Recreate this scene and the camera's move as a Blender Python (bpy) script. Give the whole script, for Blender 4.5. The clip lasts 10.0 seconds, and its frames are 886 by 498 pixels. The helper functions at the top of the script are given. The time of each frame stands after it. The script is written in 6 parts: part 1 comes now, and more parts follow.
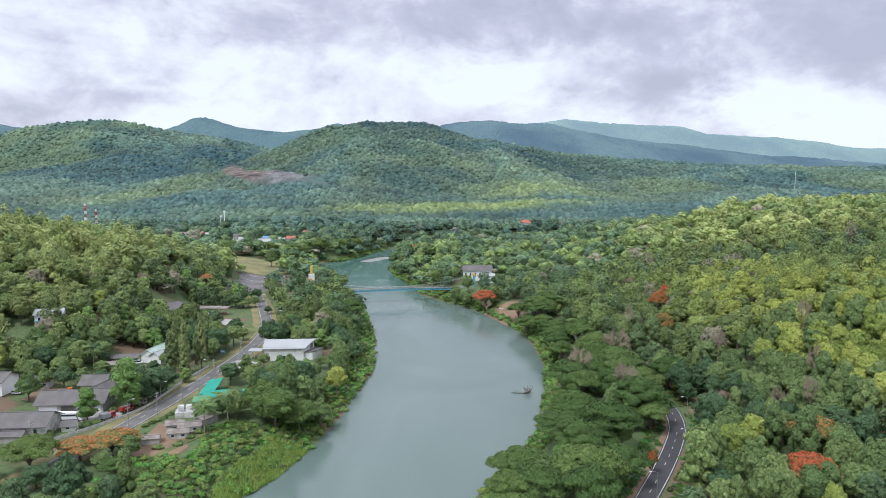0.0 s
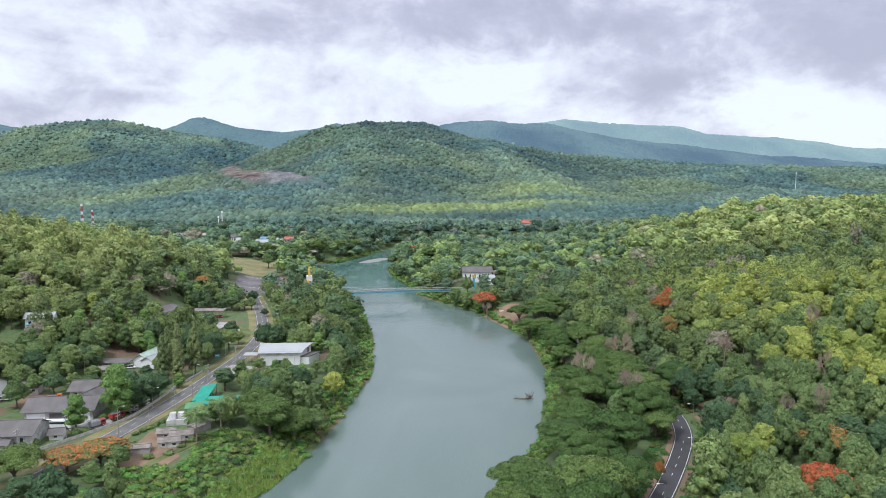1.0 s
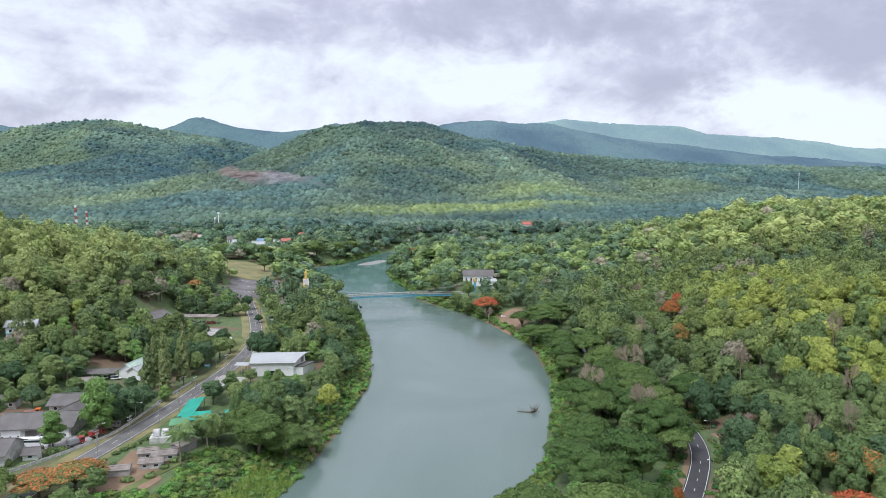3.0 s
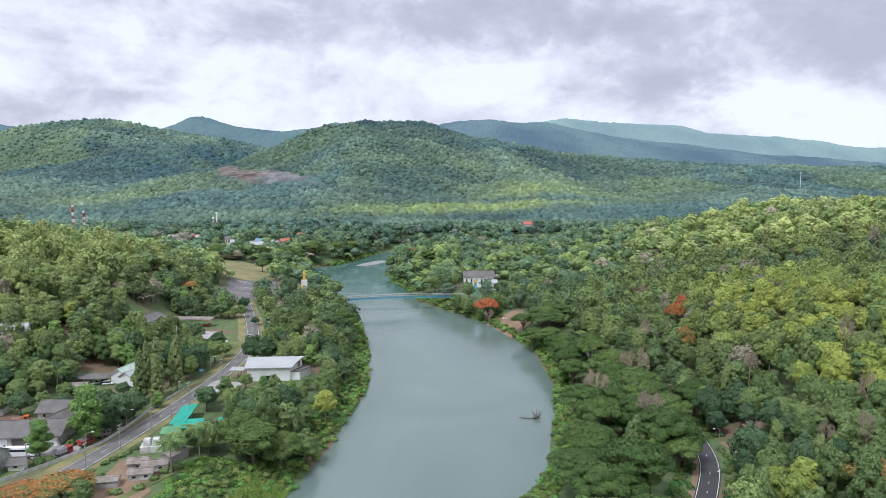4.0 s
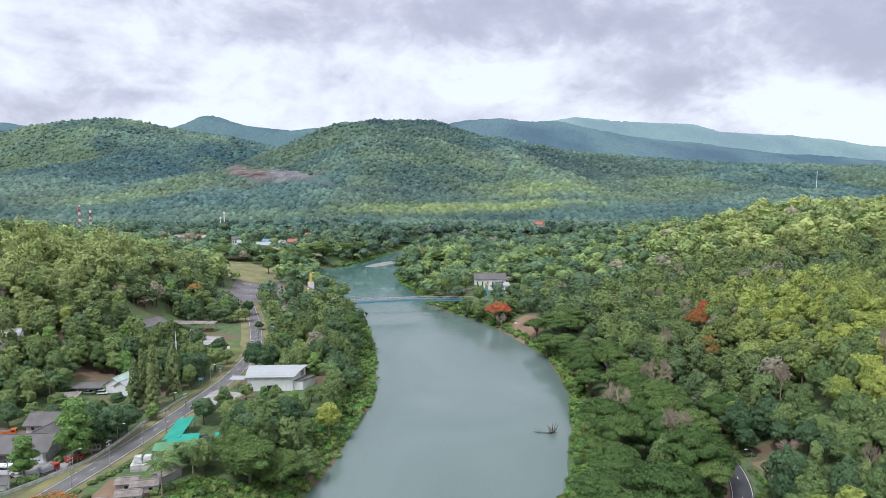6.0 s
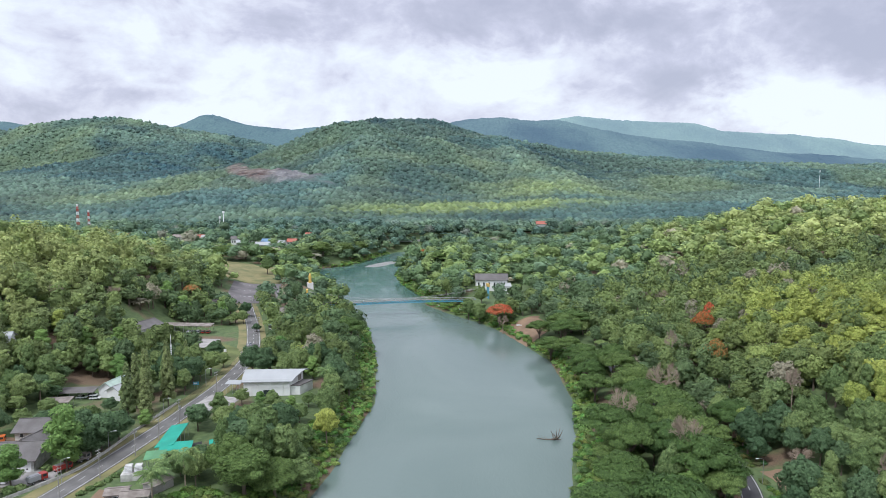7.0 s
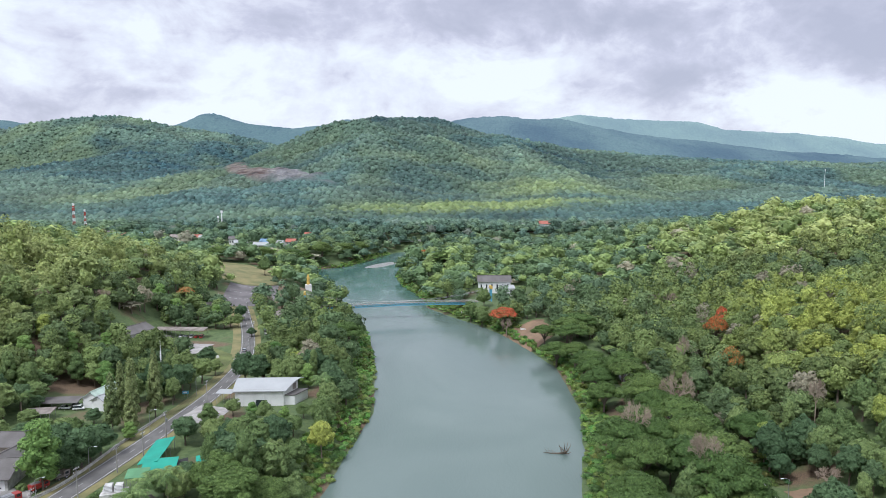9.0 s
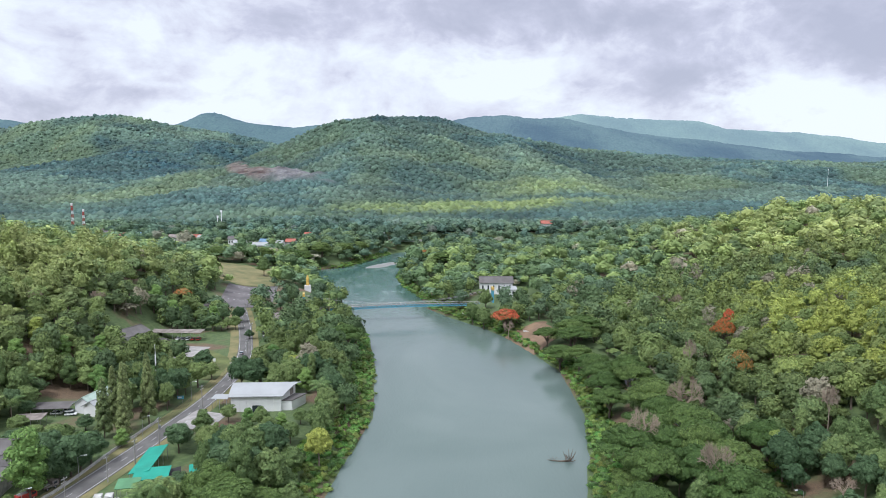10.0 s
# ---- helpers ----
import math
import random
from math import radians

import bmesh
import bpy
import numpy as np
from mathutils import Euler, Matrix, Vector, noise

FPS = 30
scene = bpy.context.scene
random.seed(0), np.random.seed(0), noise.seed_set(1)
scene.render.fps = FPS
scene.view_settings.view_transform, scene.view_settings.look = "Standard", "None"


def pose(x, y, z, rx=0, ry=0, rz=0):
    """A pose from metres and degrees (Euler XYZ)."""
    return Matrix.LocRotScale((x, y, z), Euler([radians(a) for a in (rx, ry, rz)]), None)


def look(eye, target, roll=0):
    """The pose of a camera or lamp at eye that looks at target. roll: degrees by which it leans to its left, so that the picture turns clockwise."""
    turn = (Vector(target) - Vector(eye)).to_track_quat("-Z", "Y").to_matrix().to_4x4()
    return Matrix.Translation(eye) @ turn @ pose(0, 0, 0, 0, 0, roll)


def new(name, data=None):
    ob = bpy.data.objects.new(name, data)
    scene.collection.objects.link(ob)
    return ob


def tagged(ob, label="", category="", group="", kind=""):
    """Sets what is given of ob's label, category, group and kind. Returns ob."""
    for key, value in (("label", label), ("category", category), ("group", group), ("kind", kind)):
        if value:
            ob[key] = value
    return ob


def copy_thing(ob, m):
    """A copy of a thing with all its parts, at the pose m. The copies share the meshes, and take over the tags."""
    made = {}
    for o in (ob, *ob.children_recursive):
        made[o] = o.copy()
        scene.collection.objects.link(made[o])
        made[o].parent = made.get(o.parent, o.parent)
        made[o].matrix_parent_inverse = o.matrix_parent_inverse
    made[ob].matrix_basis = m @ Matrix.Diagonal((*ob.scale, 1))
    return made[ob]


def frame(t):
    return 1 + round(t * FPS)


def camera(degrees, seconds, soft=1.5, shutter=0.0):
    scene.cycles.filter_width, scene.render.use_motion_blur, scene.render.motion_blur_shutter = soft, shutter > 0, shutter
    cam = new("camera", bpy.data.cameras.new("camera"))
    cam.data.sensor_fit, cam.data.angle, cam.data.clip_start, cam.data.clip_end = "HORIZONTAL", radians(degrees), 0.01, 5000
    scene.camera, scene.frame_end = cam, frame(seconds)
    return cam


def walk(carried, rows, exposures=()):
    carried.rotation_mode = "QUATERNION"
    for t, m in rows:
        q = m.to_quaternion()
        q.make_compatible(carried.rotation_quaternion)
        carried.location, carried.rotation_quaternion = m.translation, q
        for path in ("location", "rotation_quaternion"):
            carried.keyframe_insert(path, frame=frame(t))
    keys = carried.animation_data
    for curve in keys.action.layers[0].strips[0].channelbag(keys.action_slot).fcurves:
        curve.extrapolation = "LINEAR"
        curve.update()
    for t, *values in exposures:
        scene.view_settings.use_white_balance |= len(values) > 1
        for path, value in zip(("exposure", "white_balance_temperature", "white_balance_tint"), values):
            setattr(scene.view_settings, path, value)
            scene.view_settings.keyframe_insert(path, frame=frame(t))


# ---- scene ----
cam = camera(65.0, 10.0, soft=0.7)
PATH = [
    (0, (0.176, -1.618, 103.822), (0.209, 0.37, 103.611), -0.0),
    (0.5, (0.18, 2.2, 103.929), (0.215, 4.189, 103.718), -0.0),
    (1, (0.279, 5.988, 104.034), (0.314, 7.977, 103.823), -0.0),
    (1.5, (0.257, 9.973, 104.169), (0.292, 11.961, 103.959), -0.0),
    (2, (0.172, 13.931, 104.318), (0.207, 15.92, 104.108), 0.0),
    (2.5, (0.13, 18.115, 104.505), (0.166, 20.104, 104.295), 0.0),
    (4, (0.239, 30.384, 105.111), (0.275, 32.372, 104.898), 0.0),
    (4.5, (0.289, 34.813, 105.226), (0.311, 36.802, 105.014), 0.0),
    (5, (0.292, 38.942, 105.274), (0.3, 40.93, 105.06), -0.0),
    (5.5, (0.305, 42.966, 105.362), (0.313, 44.955, 105.147), 0.0),
    (7, (0.343, 54.469, 105.62), (0.348, 56.457, 105.402), 0.0),
    (7.5, (0.353, 58.269, 105.63), (0.357, 60.257, 105.411), 0.0),
    (8, (0.366, 61.907, 105.571), (0.369, 63.895, 105.352), 0.0),
    (8.5, (0.354, 65.743, 105.621), (0.355, 67.731, 105.401), 0.0),
    (9, (0.265, 69.321, 105.612), (0.266, 71.308, 105.391), -0.0),
    (9.5, (0.252, 73.0, 105.682), (0.251, 74.987, 105.459), -0.0),
    (10, (0.225, 76.712, 105.703), (0.223, 78.7, 105.48), -0.0),
]
walk(cam, [(t, look(eye, target, roll)) for t, eye, target, roll in PATH], exposures=((0.0, 0.0, 5940, 11.0), (10.0, 0.0, 5940, 11.0)))

# ---- world and sun ----
SUN_EL, SUN_AZ = 58.0, 215.0
world = bpy.data.worlds.new("sky")
scene.world = world
world.use_nodes = True
wn, wl = world.node_tree.nodes, world.node_tree.links
wn.clear()


def wnode(kind, **values):
    n = wn.new(kind)
    for key, value in values.items():
        n.inputs[key].default_value = value
    return n


sky = wn.new("ShaderNodeTexSky")
sky.sky_type, sky.sun_disc = "NISHITA", False
sky.sun_elevation, sky.sun_rotation = radians(SUN_EL), radians(SUN_AZ)
sky_bg = wnode("ShaderNodeBackground", Strength=0.1)
wl.new(sky.outputs[0], sky_bg.inputs[0])
where = wn.new("ShaderNodeTexCoord")
squash = wnode("ShaderNodeMapping", Scale=(3.6, 3.6, 6.0), Location=(2.7, 8.4, 3.3))
wl.new(where.outputs["Generated"], squash.inputs["Vector"])
big = wnode("ShaderNodeTexNoise", Scale=1.7, Detail=12.0, Roughness=0.58, Distortion=0.25)
wl.new(squash.outputs[0], big.inputs["Vector"])
# Banks of cloud: the way to each, its half width and half height, and how much thicker (-) or thinner (+) it is.
CLOUD_BANKS = [
    ((0.179, 0.958, 0.224), 0.512, 0.091, -0.16),
    ((0.040, 0.980, 0.196), 0.292, 0.063, -0.12),
    ((0.307, 0.944, 0.121), 0.201, 0.071, -0.17),
    ((0.391, 0.907, 0.157), 0.207, 0.076, -0.09),
    ((0.519, 0.841, 0.152), 0.146, 0.079, -0.18),
    ((0.144, 0.985, 0.096), 0.195, 0.039, -0.07),
    ((0.352, 0.931, 0.093), 0.085, 0.029, -0.06),
    ((-0.379, 0.898, 0.225), 0.390, 0.061, -0.07),
    ((-0.448, 0.889, 0.101), 0.207, 0.037, -0.06),
    ((-0.459, 0.869, 0.182), 0.134, 0.024, -0.07),
    ((-0.263, 0.953, 0.153), 0.414, 0.104, 0.09),
    ((0.470, 0.876, 0.112), 0.171, 0.058, 0.09),
    ((0.096, 0.985, 0.142), 0.183, 0.034, 0.07),
    ((0.483, 0.874, 0.059), 0.195, 0.055, 0.07),
]
both = wnode("ShaderNodeMath")
both.operation, both.inputs[1].default_value = "ADD", -0.12
small = wnode("ShaderNodeTexNoise", Scale=6.5, Detail=10.0, Roughness=0.6, Distortion=0.4)
wl.new(squash.outputs[0], small.inputs["Vector"])
blend = wnode("ShaderNodeMath")
blend.operation, blend.inputs[1].default_value = "MULTIPLY_ADD", 0.26
wl.new(small.outputs[0], blend.inputs[0])
wl.new(big.outputs[0], blend.inputs[2])
wl.new(blend.outputs[0], both.inputs[0])
ragged = wn.new("ShaderNodeVectorMath")
ragged.operation = "MULTIPLY_ADD"
ragged.inputs[1].default_value = (0.3, 0.0, 0.14)
wl.new(big.outputs["Color"], ragged.inputs[0])
wl.new(where.outputs["Generated"], ragged.inputs[2])
for way, half_w, half_h, thin in CLOUD_BANKS:
    off = wn.new("ShaderNodeVectorMath")
    off.operation, off.inputs[1].default_value = "SUBTRACT", (way[0] + 0.15, way[1], way[2] + 0.07)
    wl.new(ragged.outputs[0], off.inputs[0])
    sized = wn.new("ShaderNodeVectorMath")
    sized.operation, sized.inputs[1].default_value = "MULTIPLY", (1 / half_w, 1 / half_w, 1 / half_h)
    wl.new(off.outputs[0], sized.inputs[0])
    far_off = wn.new("ShaderNodeVectorMath")
    far_off.operation = "LENGTH"
    wl.new(sized.outputs[0], far_off.inputs[0])
    weight = wn.new("ShaderNodeMapRange")
    weight.interpolation_type = "SMOOTHSTEP"
    for k, v in zip((1, 2, 3, 4), (0.1, 1.0, 0.95 * thin, 0.0)):
        weight.inputs[k].default_value = v
    wl.new(far_off.outputs["Value"], weight.inputs[0])
    total = wn.new("ShaderNodeMath")
    total.operation = "ADD"
    wl.new(both.outputs[0], total.inputs[0])
    wl.new(weight.outputs[0], total.inputs[1])
    both = total
ramp = wn.new("ShaderNodeValToRGB")
els = ramp.color_ramp.elements
els[0].position, els[0].color = 0.24, (0.56, 0.56, 0.645, 1)
els[1].position, els[1].color = 0.60, (1.02, 1.05, 1.08, 1)
for at, colour in ((0.33, (0.625, 0.62, 0.705, 1)), (0.39, (0.70, 0.69, 0.78, 1)), (0.45, (0.82, 0.81, 0.88, 1)), (0.51, (0.905, 0.91, 0.96, 1))):
    els.new(at).color = colour
wl.new(both.outputs[0], ramp.inputs[0])
cloud_bg = wnode("ShaderNodeBackground", Strength=1.0)
wl.new(ramp.outputs[0], cloud_bg.inputs[0])
# An overcast sky is two to three times as bright overhead as at the horizon.
split = wn.new("ShaderNodeSeparateXYZ")
wl.new(where.outputs["Generated"], split.inputs[0])
overhead = wn.new("ShaderNodeMapRange")
overhead.interpolation_type = "SMOOTHSTEP"
for k, v in zip((1, 2, 3, 4), (0.2, 0.85, 0.98, 1.55)):
    overhead.inputs[k].default_value = v
wl.new(split.outputs["Z"], overhead.inputs[0])
wl.new(overhead.outputs[0], cloud_bg.inputs["Strength"])
mix = wn.new("ShaderNodeMixShader")
mix.inputs[0].default_value = 0.9
wl.new(sky_bg.outputs[0], mix.inputs[1])
wl.new(cloud_bg.outputs[0], mix.inputs[2])
wout = wn.new("ShaderNodeOutputWorld")
wl.new(mix.outputs[0], wout.inputs[0])

sun = new("sun", bpy.data.lights.new("sun", "SUN"))
sun.data.energy, sun.data.angle, sun.data.color = 2.8, radians(12), (1.0, 0.98, 0.94)
az, el = radians(SUN_AZ), radians(SUN_EL)
sun.matrix_world = look((0, 0, 200), (-math.sin(az) * math.cos(el), -math.cos(az) * math.cos(el), 200 - math.sin(el)))

# ---- materials ----


def mat(name, build):
    m = bpy.data.materials.new(name)
    m.use_nodes = True
    t = m.node_tree
    bsdf = t.nodes["Principled BSDF"]

    def node(kind, **values):
        n = t.nodes.new(kind)
        for key, value in values.items():
            n.inputs[key.replace("_", " ")].default_value = value
        return n

    build(t, bsdf, node, t.links.new)
    return m


def mixed(t, a, b, fac, link, blend="MIX"):
    """A colour mix node; a, b and fac are sockets or values."""
    n = t.nodes.new("ShaderNodeMix")
    n.data_type, n.blend_type = "RGBA", blend
    for sock, v in ((n.inputs[0], fac), (n.inputs[6], a), (n.inputs[7], b)):
        if isinstance(v, bpy.types.NodeSocket):
            link(v, sock)
        else:
            sock.default_value = v if not isinstance(v, tuple) else (*v[:3], 1)
    return n.outputs[2]


def ranged(t, value, lo, hi, a, b, link):
    n = t.nodes.new("ShaderNodeMapRange")
    for k, v in zip((1, 2, 3, 4), (lo, hi, a, b)):
        n.inputs[k].default_value = v
    link(value, n.inputs[0])
    return n.outputs[0]


def plain(name, colour, rough=0.7, metal=0.0, scale=0.6, amount=0.25, bump=0.0, dirt=None):
    """A surface with blotches at two scales."""
    def build(t, b, node, link):
        co = node("ShaderNodeTexCoord")
        n1, n2 = node("ShaderNodeTexNoise", Scale=scale, Detail=5.0), node("ShaderNodeTexNoise", Scale=scale * 9, Detail=4.0)
        for n in (n1, n2):
            link(co.outputs["Object"], n.inputs["Vector"])
        dark = tuple(c * (1 - amount) for c in colour)
        c = mixed(t, dirt or dark, colour, ranged(t, n1.outputs[0], 0.35, 0.62, 0, 1, link), link)
        c = mixed(t, c, dark, ranged(t, n2.outputs[0], 0.5, 0.75, 0, 0.6, link), link)
        link(c, b.inputs["Base Color"])
        b.inputs["Roughness"].default_value, b.inputs["Metallic"].default_value = rough, metal
        if bump:
            bp = node("ShaderNodeBump", Strength=0.6, Distance=bump)
            link(n2.outputs[0], bp.inputs["Height"])
            link(bp.outputs[0], b.inputs["Normal"])
    return mat(name, build)


def leafy(name, colour=None, spread=0.25, gloss=0.55):
    """Leaves: the colour of each tree, varied from leaf clump to leaf clump."""
    def build(t, b, node, link):
        geo = node("ShaderNodeNewGeometry")
        if colour is None:
            at = node("ShaderNodeAttribute")
            at.attribute_name = "tint"
            base = at.outputs["Color"]
        else:
            info = node("ShaderNodeObjectInfo")
            hs = node("ShaderNodeHueSaturation", Color=(*colour, 1))
            link(ranged(t, info.outputs["Random"], 0, 1, 0.485, 0.515, link), hs.inputs["Hue"])
            link(ranged(t, info.outputs["Random"], 0, 1, 1.2, 0.8, link), hs.inputs["Value"])
            base = hs.outputs[0]
        hv = node("ShaderNodeHueSaturation")
        link(base, hv.inputs["Color"])
        link(ranged(t, geo.outputs["Random Per Island"], 0, 1, 1 - 1.2 * spread, 1 + 1.2 * spread, link), hv.inputs["Value"])
        link(ranged(t, geo.outputs["Random Per Island"], 0, 1, 0.51, 0.49, link), hv.inputs["Hue"])
        grain = node("ShaderNodeTexNoise", Scale=1.3, Detail=5.0, Roughness=0.8)
        link(geo.outputs["Position"], grain.inputs["Vector"])
        shade = ranged(t, grain.outputs[0], 0.32, 0.68, 0.64, 1.36, link)
        tone = node("ShaderNodeCombineXYZ")
        for k in range(3):
            link(shade, tone.inputs[k])
        leaf_colour = mixed(t, hv.outputs[0], tone.outputs[0], 1.0, link, "MULTIPLY")
        bp = node("ShaderNodeBump", Strength=0.5, Distance=0.4)
        link(grain.outputs[0], bp.inputs["Height"])
        link(bp.outputs[0], b.inputs["Normal"])
        link(leaf_colour, b.inputs["Base Color"])
        b.inputs["Roughness"].default_value = gloss
        b.inputs["Specular IOR Level"].default_value = 0.12
        thin = node("ShaderNodeBsdfTranslucent")
        link(leaf_colour, thin.inputs["Color"])
        ms = node("ShaderNodeMixShader", Fac=0.26)
        link(b.outputs[0], ms.inputs[1])
        link(thin.outputs[0], ms.inputs[2])
        link(ms.outputs[0], t.nodes["Material Output"].inputs[0])
    return mat(name, build)


def far_forest(name, colour, other, haze_glow=None, scale=0.02):
    """Wooded slopes seen from afar: crowns of differing greens; an optional emission imitates haze."""
    def build(t, b, node, link):
        co = node("ShaderNodeTexCoord")
        vo = node("ShaderNodeTexVoronoi", Scale=0.13)
        n1, n2 = node("ShaderNodeTexNoise", Scale=scale * 0.25, Detail=4.0), node("ShaderNodeTexNoise", Scale=scale * 8, Detail=5.0)
        for n in (vo, n1, n2):
            link(co.outputs["Object"], n.inputs["Vector"])
        at = node("ShaderNodeAttribute")
        at.attribute_name = "tint"
        base = at.outputs["Color"] if colour is None else mixed(t, colour, other, ranged(t, n1.outputs[0], 0.35, 0.65, 0, 1, link), link)
        c = mixed(t, base, mixed(t, base, (0.70, 0.70, 0.72), 1.0, link, "MULTIPLY"), ranged(t, n2.outputs[0], 0.4, 0.62, 0, 1, link), link)
        c = mixed(t, c, mixed(t, c, (1.22, 1.22, 1.12), 1.0, link, "MULTIPLY"), ranged(t, vo.outputs["Color"], 0.4, 0.95, 0, 1, link), link)
        link(c, b.inputs["Base Color"])
        b.inputs["Roughness"].default_value = 0.9
        b.inputs["Specular IOR Level"].default_value = 0.1
        # Bluish emission added in place of haze; the slope is no light source.
        if haze_glow:
            b.inputs["Emission Color"].default_value, b.inputs["Emission Strength"].default_value = (*haze_glow, 1), 1.0
        bp = node("ShaderNodeBump", Strength=0.8, Distance=6.0)
        link(n2.outputs[0], bp.inputs["Height"])
        link(bp.outputs[0], b.inputs["Normal"])
    return mat(name, build)


def build_ground(t, b, node, link):
    co = node("ShaderNodeTexCoord")
    n1, n2, n3 = node("ShaderNodeTexNoise", Scale=0.035, Detail=5.0), node("ShaderNodeTexNoise", Scale=0.5, Detail=6.0), node("ShaderNodeTexNoise", Scale=3.0, Detail=4.0)
    for n in (n1, n2, n3):
        link(co.outputs["Object"], n.inputs["Vector"])
    grass = mixed(t, (0.095, 0.135, 0.048), (0.065, 0.10, 0.036), ranged(t, n2.outputs[0], 0.4, 0.62, 0, 1, link), link)
    soil = mixed(t, (0.17, 0.115, 0.07), (0.10, 0.07, 0.045), ranged(t, n3.outputs[0], 0.4, 0.6, 0, 1, link), link)
    link(mixed(t, grass, soil, ranged(t, n1.outputs[0], 0.53, 0.62, 0, 1, link), link), b.inputs["Base Color"])
    b.inputs["Roughness"].default_value = 0.95
    bp = node("ShaderNodeBump", Strength=0.7, Distance=0.5)
    link(n2.outputs[0], bp.inputs["Height"])
    link(bp.outputs[0], b.inputs["Normal"])


def build_water(t, b, node, link):
    co = node("ShaderNodeTexCoord")
    mp = node("ShaderNodeMapping", Scale=(1.0, 0.45, 1.0))
    link(co.outputs["Object"], mp.inputs["Vector"])
    w1, w2, w3 = node("ShaderNodeTexNoise", Scale=0.9, Detail=4.0), node("ShaderNodeTexNoise", Scale=0.11, Detail=5.0, Distortion=1.2), node("ShaderNodeTexNoise", Scale=0.016, Detail=3.0, Distortion=0.8)
    for n in (w1, w2, w3):
        link(mp.outputs[0], n.inputs["Vector"])
    c = mixed(t, (0.112, 0.152, 0.136), (0.132, 0.172, 0.156), ranged(t, w3.outputs[0], 0.4, 0.6, 0, 1, link), link)
    sep = node("ShaderNodeSeparateXYZ")
    link(co.outputs["Object"], sep.inputs[0])
    # Upstream of the footbridge the water is shallower with riffles; its darker green imitates reflected trees.
    up = ranged(t, sep.outputs["Y"], 540, 680, 0, 1, link)
    c = mixed(t, c, (0.062, 0.128, 0.112), up, link)
    ms = node("ShaderNodeMapping", Scale=(0.07, 0.03, 1.0), Rotation=(0, 0, 0.5))
    link(co.outputs["Object"], ms.inputs["Vector"])
    foam = node("ShaderNodeTexNoise", Scale=1.0, Detail=6.0, Roughness=0.65, Distortion=0.6)
    link(ms.outputs[0], foam.inputs["Vector"])
    riffle = node("ShaderNodeMath")
    riffle.operation = "MULTIPLY"
    link(ranged(t, foam.outputs[0], 0.52, 0.72, 0, 0.6, link), riffle.inputs[0])
    link(up, riffle.inputs[1])
    c = mixed(t, c, (0.30, 0.36, 0.35), riffle.outputs[0], link)
    link(c, b.inputs["Base Color"])
    b.inputs["IOR"].default_value = 1.33
    link(ranged(t, w2.outputs[0], 0.38, 0.62, 0.06, 0.17, link), b.inputs["Roughness"])
    bp = node("ShaderNodeBump", Distance=0.11)
    link(ranged(t, w2.outputs[0], 0.38, 0.62, 0.15, 0.9, link), bp.inputs["Strength"])
    link(w1.outputs[0], bp.inputs["Height"])
    swell = node("ShaderNodeTexNoise", Scale=0.28, Detail=6.0, Roughness=0.6, Distortion=0.8)
    link(mp.outputs[0], swell.inputs["Vector"])
    bs = node("ShaderNodeBump", Strength=0.5, Distance=0.22)
    link(swell.outputs[0], bs.inputs["Height"])
    link(bp.outputs[0], bs.inputs["Normal"])
    link(bs.outputs[0], b.inputs["Normal"])


GROUND, WATER = mat("ground", build_ground), mat("river_water", build_water)
ASPHALT = plain("asphalt", (0.15, 0.143, 0.136), 0.9, scale=0.15, amount=0.35)
ASPHALT_DARK = plain("dark_asphalt", (0.055, 0.053, 0.056), 0.9, scale=0.15, amount=0.3)
LOT = plain("parking_asphalt", (0.16, 0.145, 0.145), 0.9, scale=0.08, amount=0.35)
PAINT = plain("road_paint", (0.62, 0.62, 0.6), 0.7, scale=0.8, amount=0.35)
GRASS = plain("mown_grass", (0.135, 0.16, 0.05), 0.95, scale=0.12, amount=0.4, bump=0.2)
DRYGRASS = plain("dry_grass", (0.22, 0.19, 0.085), 0.95, scale=0.1, amount=0.35, dirt=(0.12, 0.13, 0.05), bump=0.2)
DIRT = plain("bare_earth", (0.24, 0.16, 0.10), 0.95, scale=0.12, amount=0.35, bump=0.2)
CONCRETE = plain("concrete", (0.36, 0.34, 0.32), 0.85, scale=0.3, amount=0.35)
WHITEWALL = plain("white_wall", (0.72, 0.72, 0.70), 0.7, scale=0.2, amount=0.12)
DIRTYWALL = plain("stained_white_wall", (0.55, 0.54, 0.51), 0.8, scale=0.5, amount=0.35, dirt=(0.30, 0.29, 0.27))
TILE = plain("grey_roof_sheet", (0.135, 0.125, 0.12), 0.75, scale=0.25, amount=0.35, dirt=(0.10, 0.09, 0.085))
RUSTROOF = plain("old_roof_sheet", (0.27, 0.235, 0.21), 0.8, scale=0.35, amount=0.4, dirt=(0.15, 0.125, 0.105))
PALEROOF = plain("pale_metal_roof", (0.36, 0.37, 0.37), 0.5, scale=0.12, amount=0.12)
GREENROOF = plain("green_roof", (0.10, 0.26, 0.12), 0.6, scale=0.3, amount=0.25)
PALEGREEN = plain("pale_green_roof", (0.42, 0.52, 0.44), 0.5, 0.2, scale=0.5, amount=0.25)
GRAVEL = plain("river_gravel", (0.27, 0.27, 0.25), 0.9, scale=0.4, amount=0.35, bump=0.4)
NET = plain("turquoise_shade_net", (0.02, 0.30, 0.215), 0.75, scale=0.2, amount=0.2)
REDROOF = plain("red_roof", (0.40, 0.13, 0.09), 0.7, scale=0.3, amount=0.3)
BLUEROOF = plain("blue_roof", (0.16, 0.28, 0.42), 0.5, scale=0.3, amount=0.2)
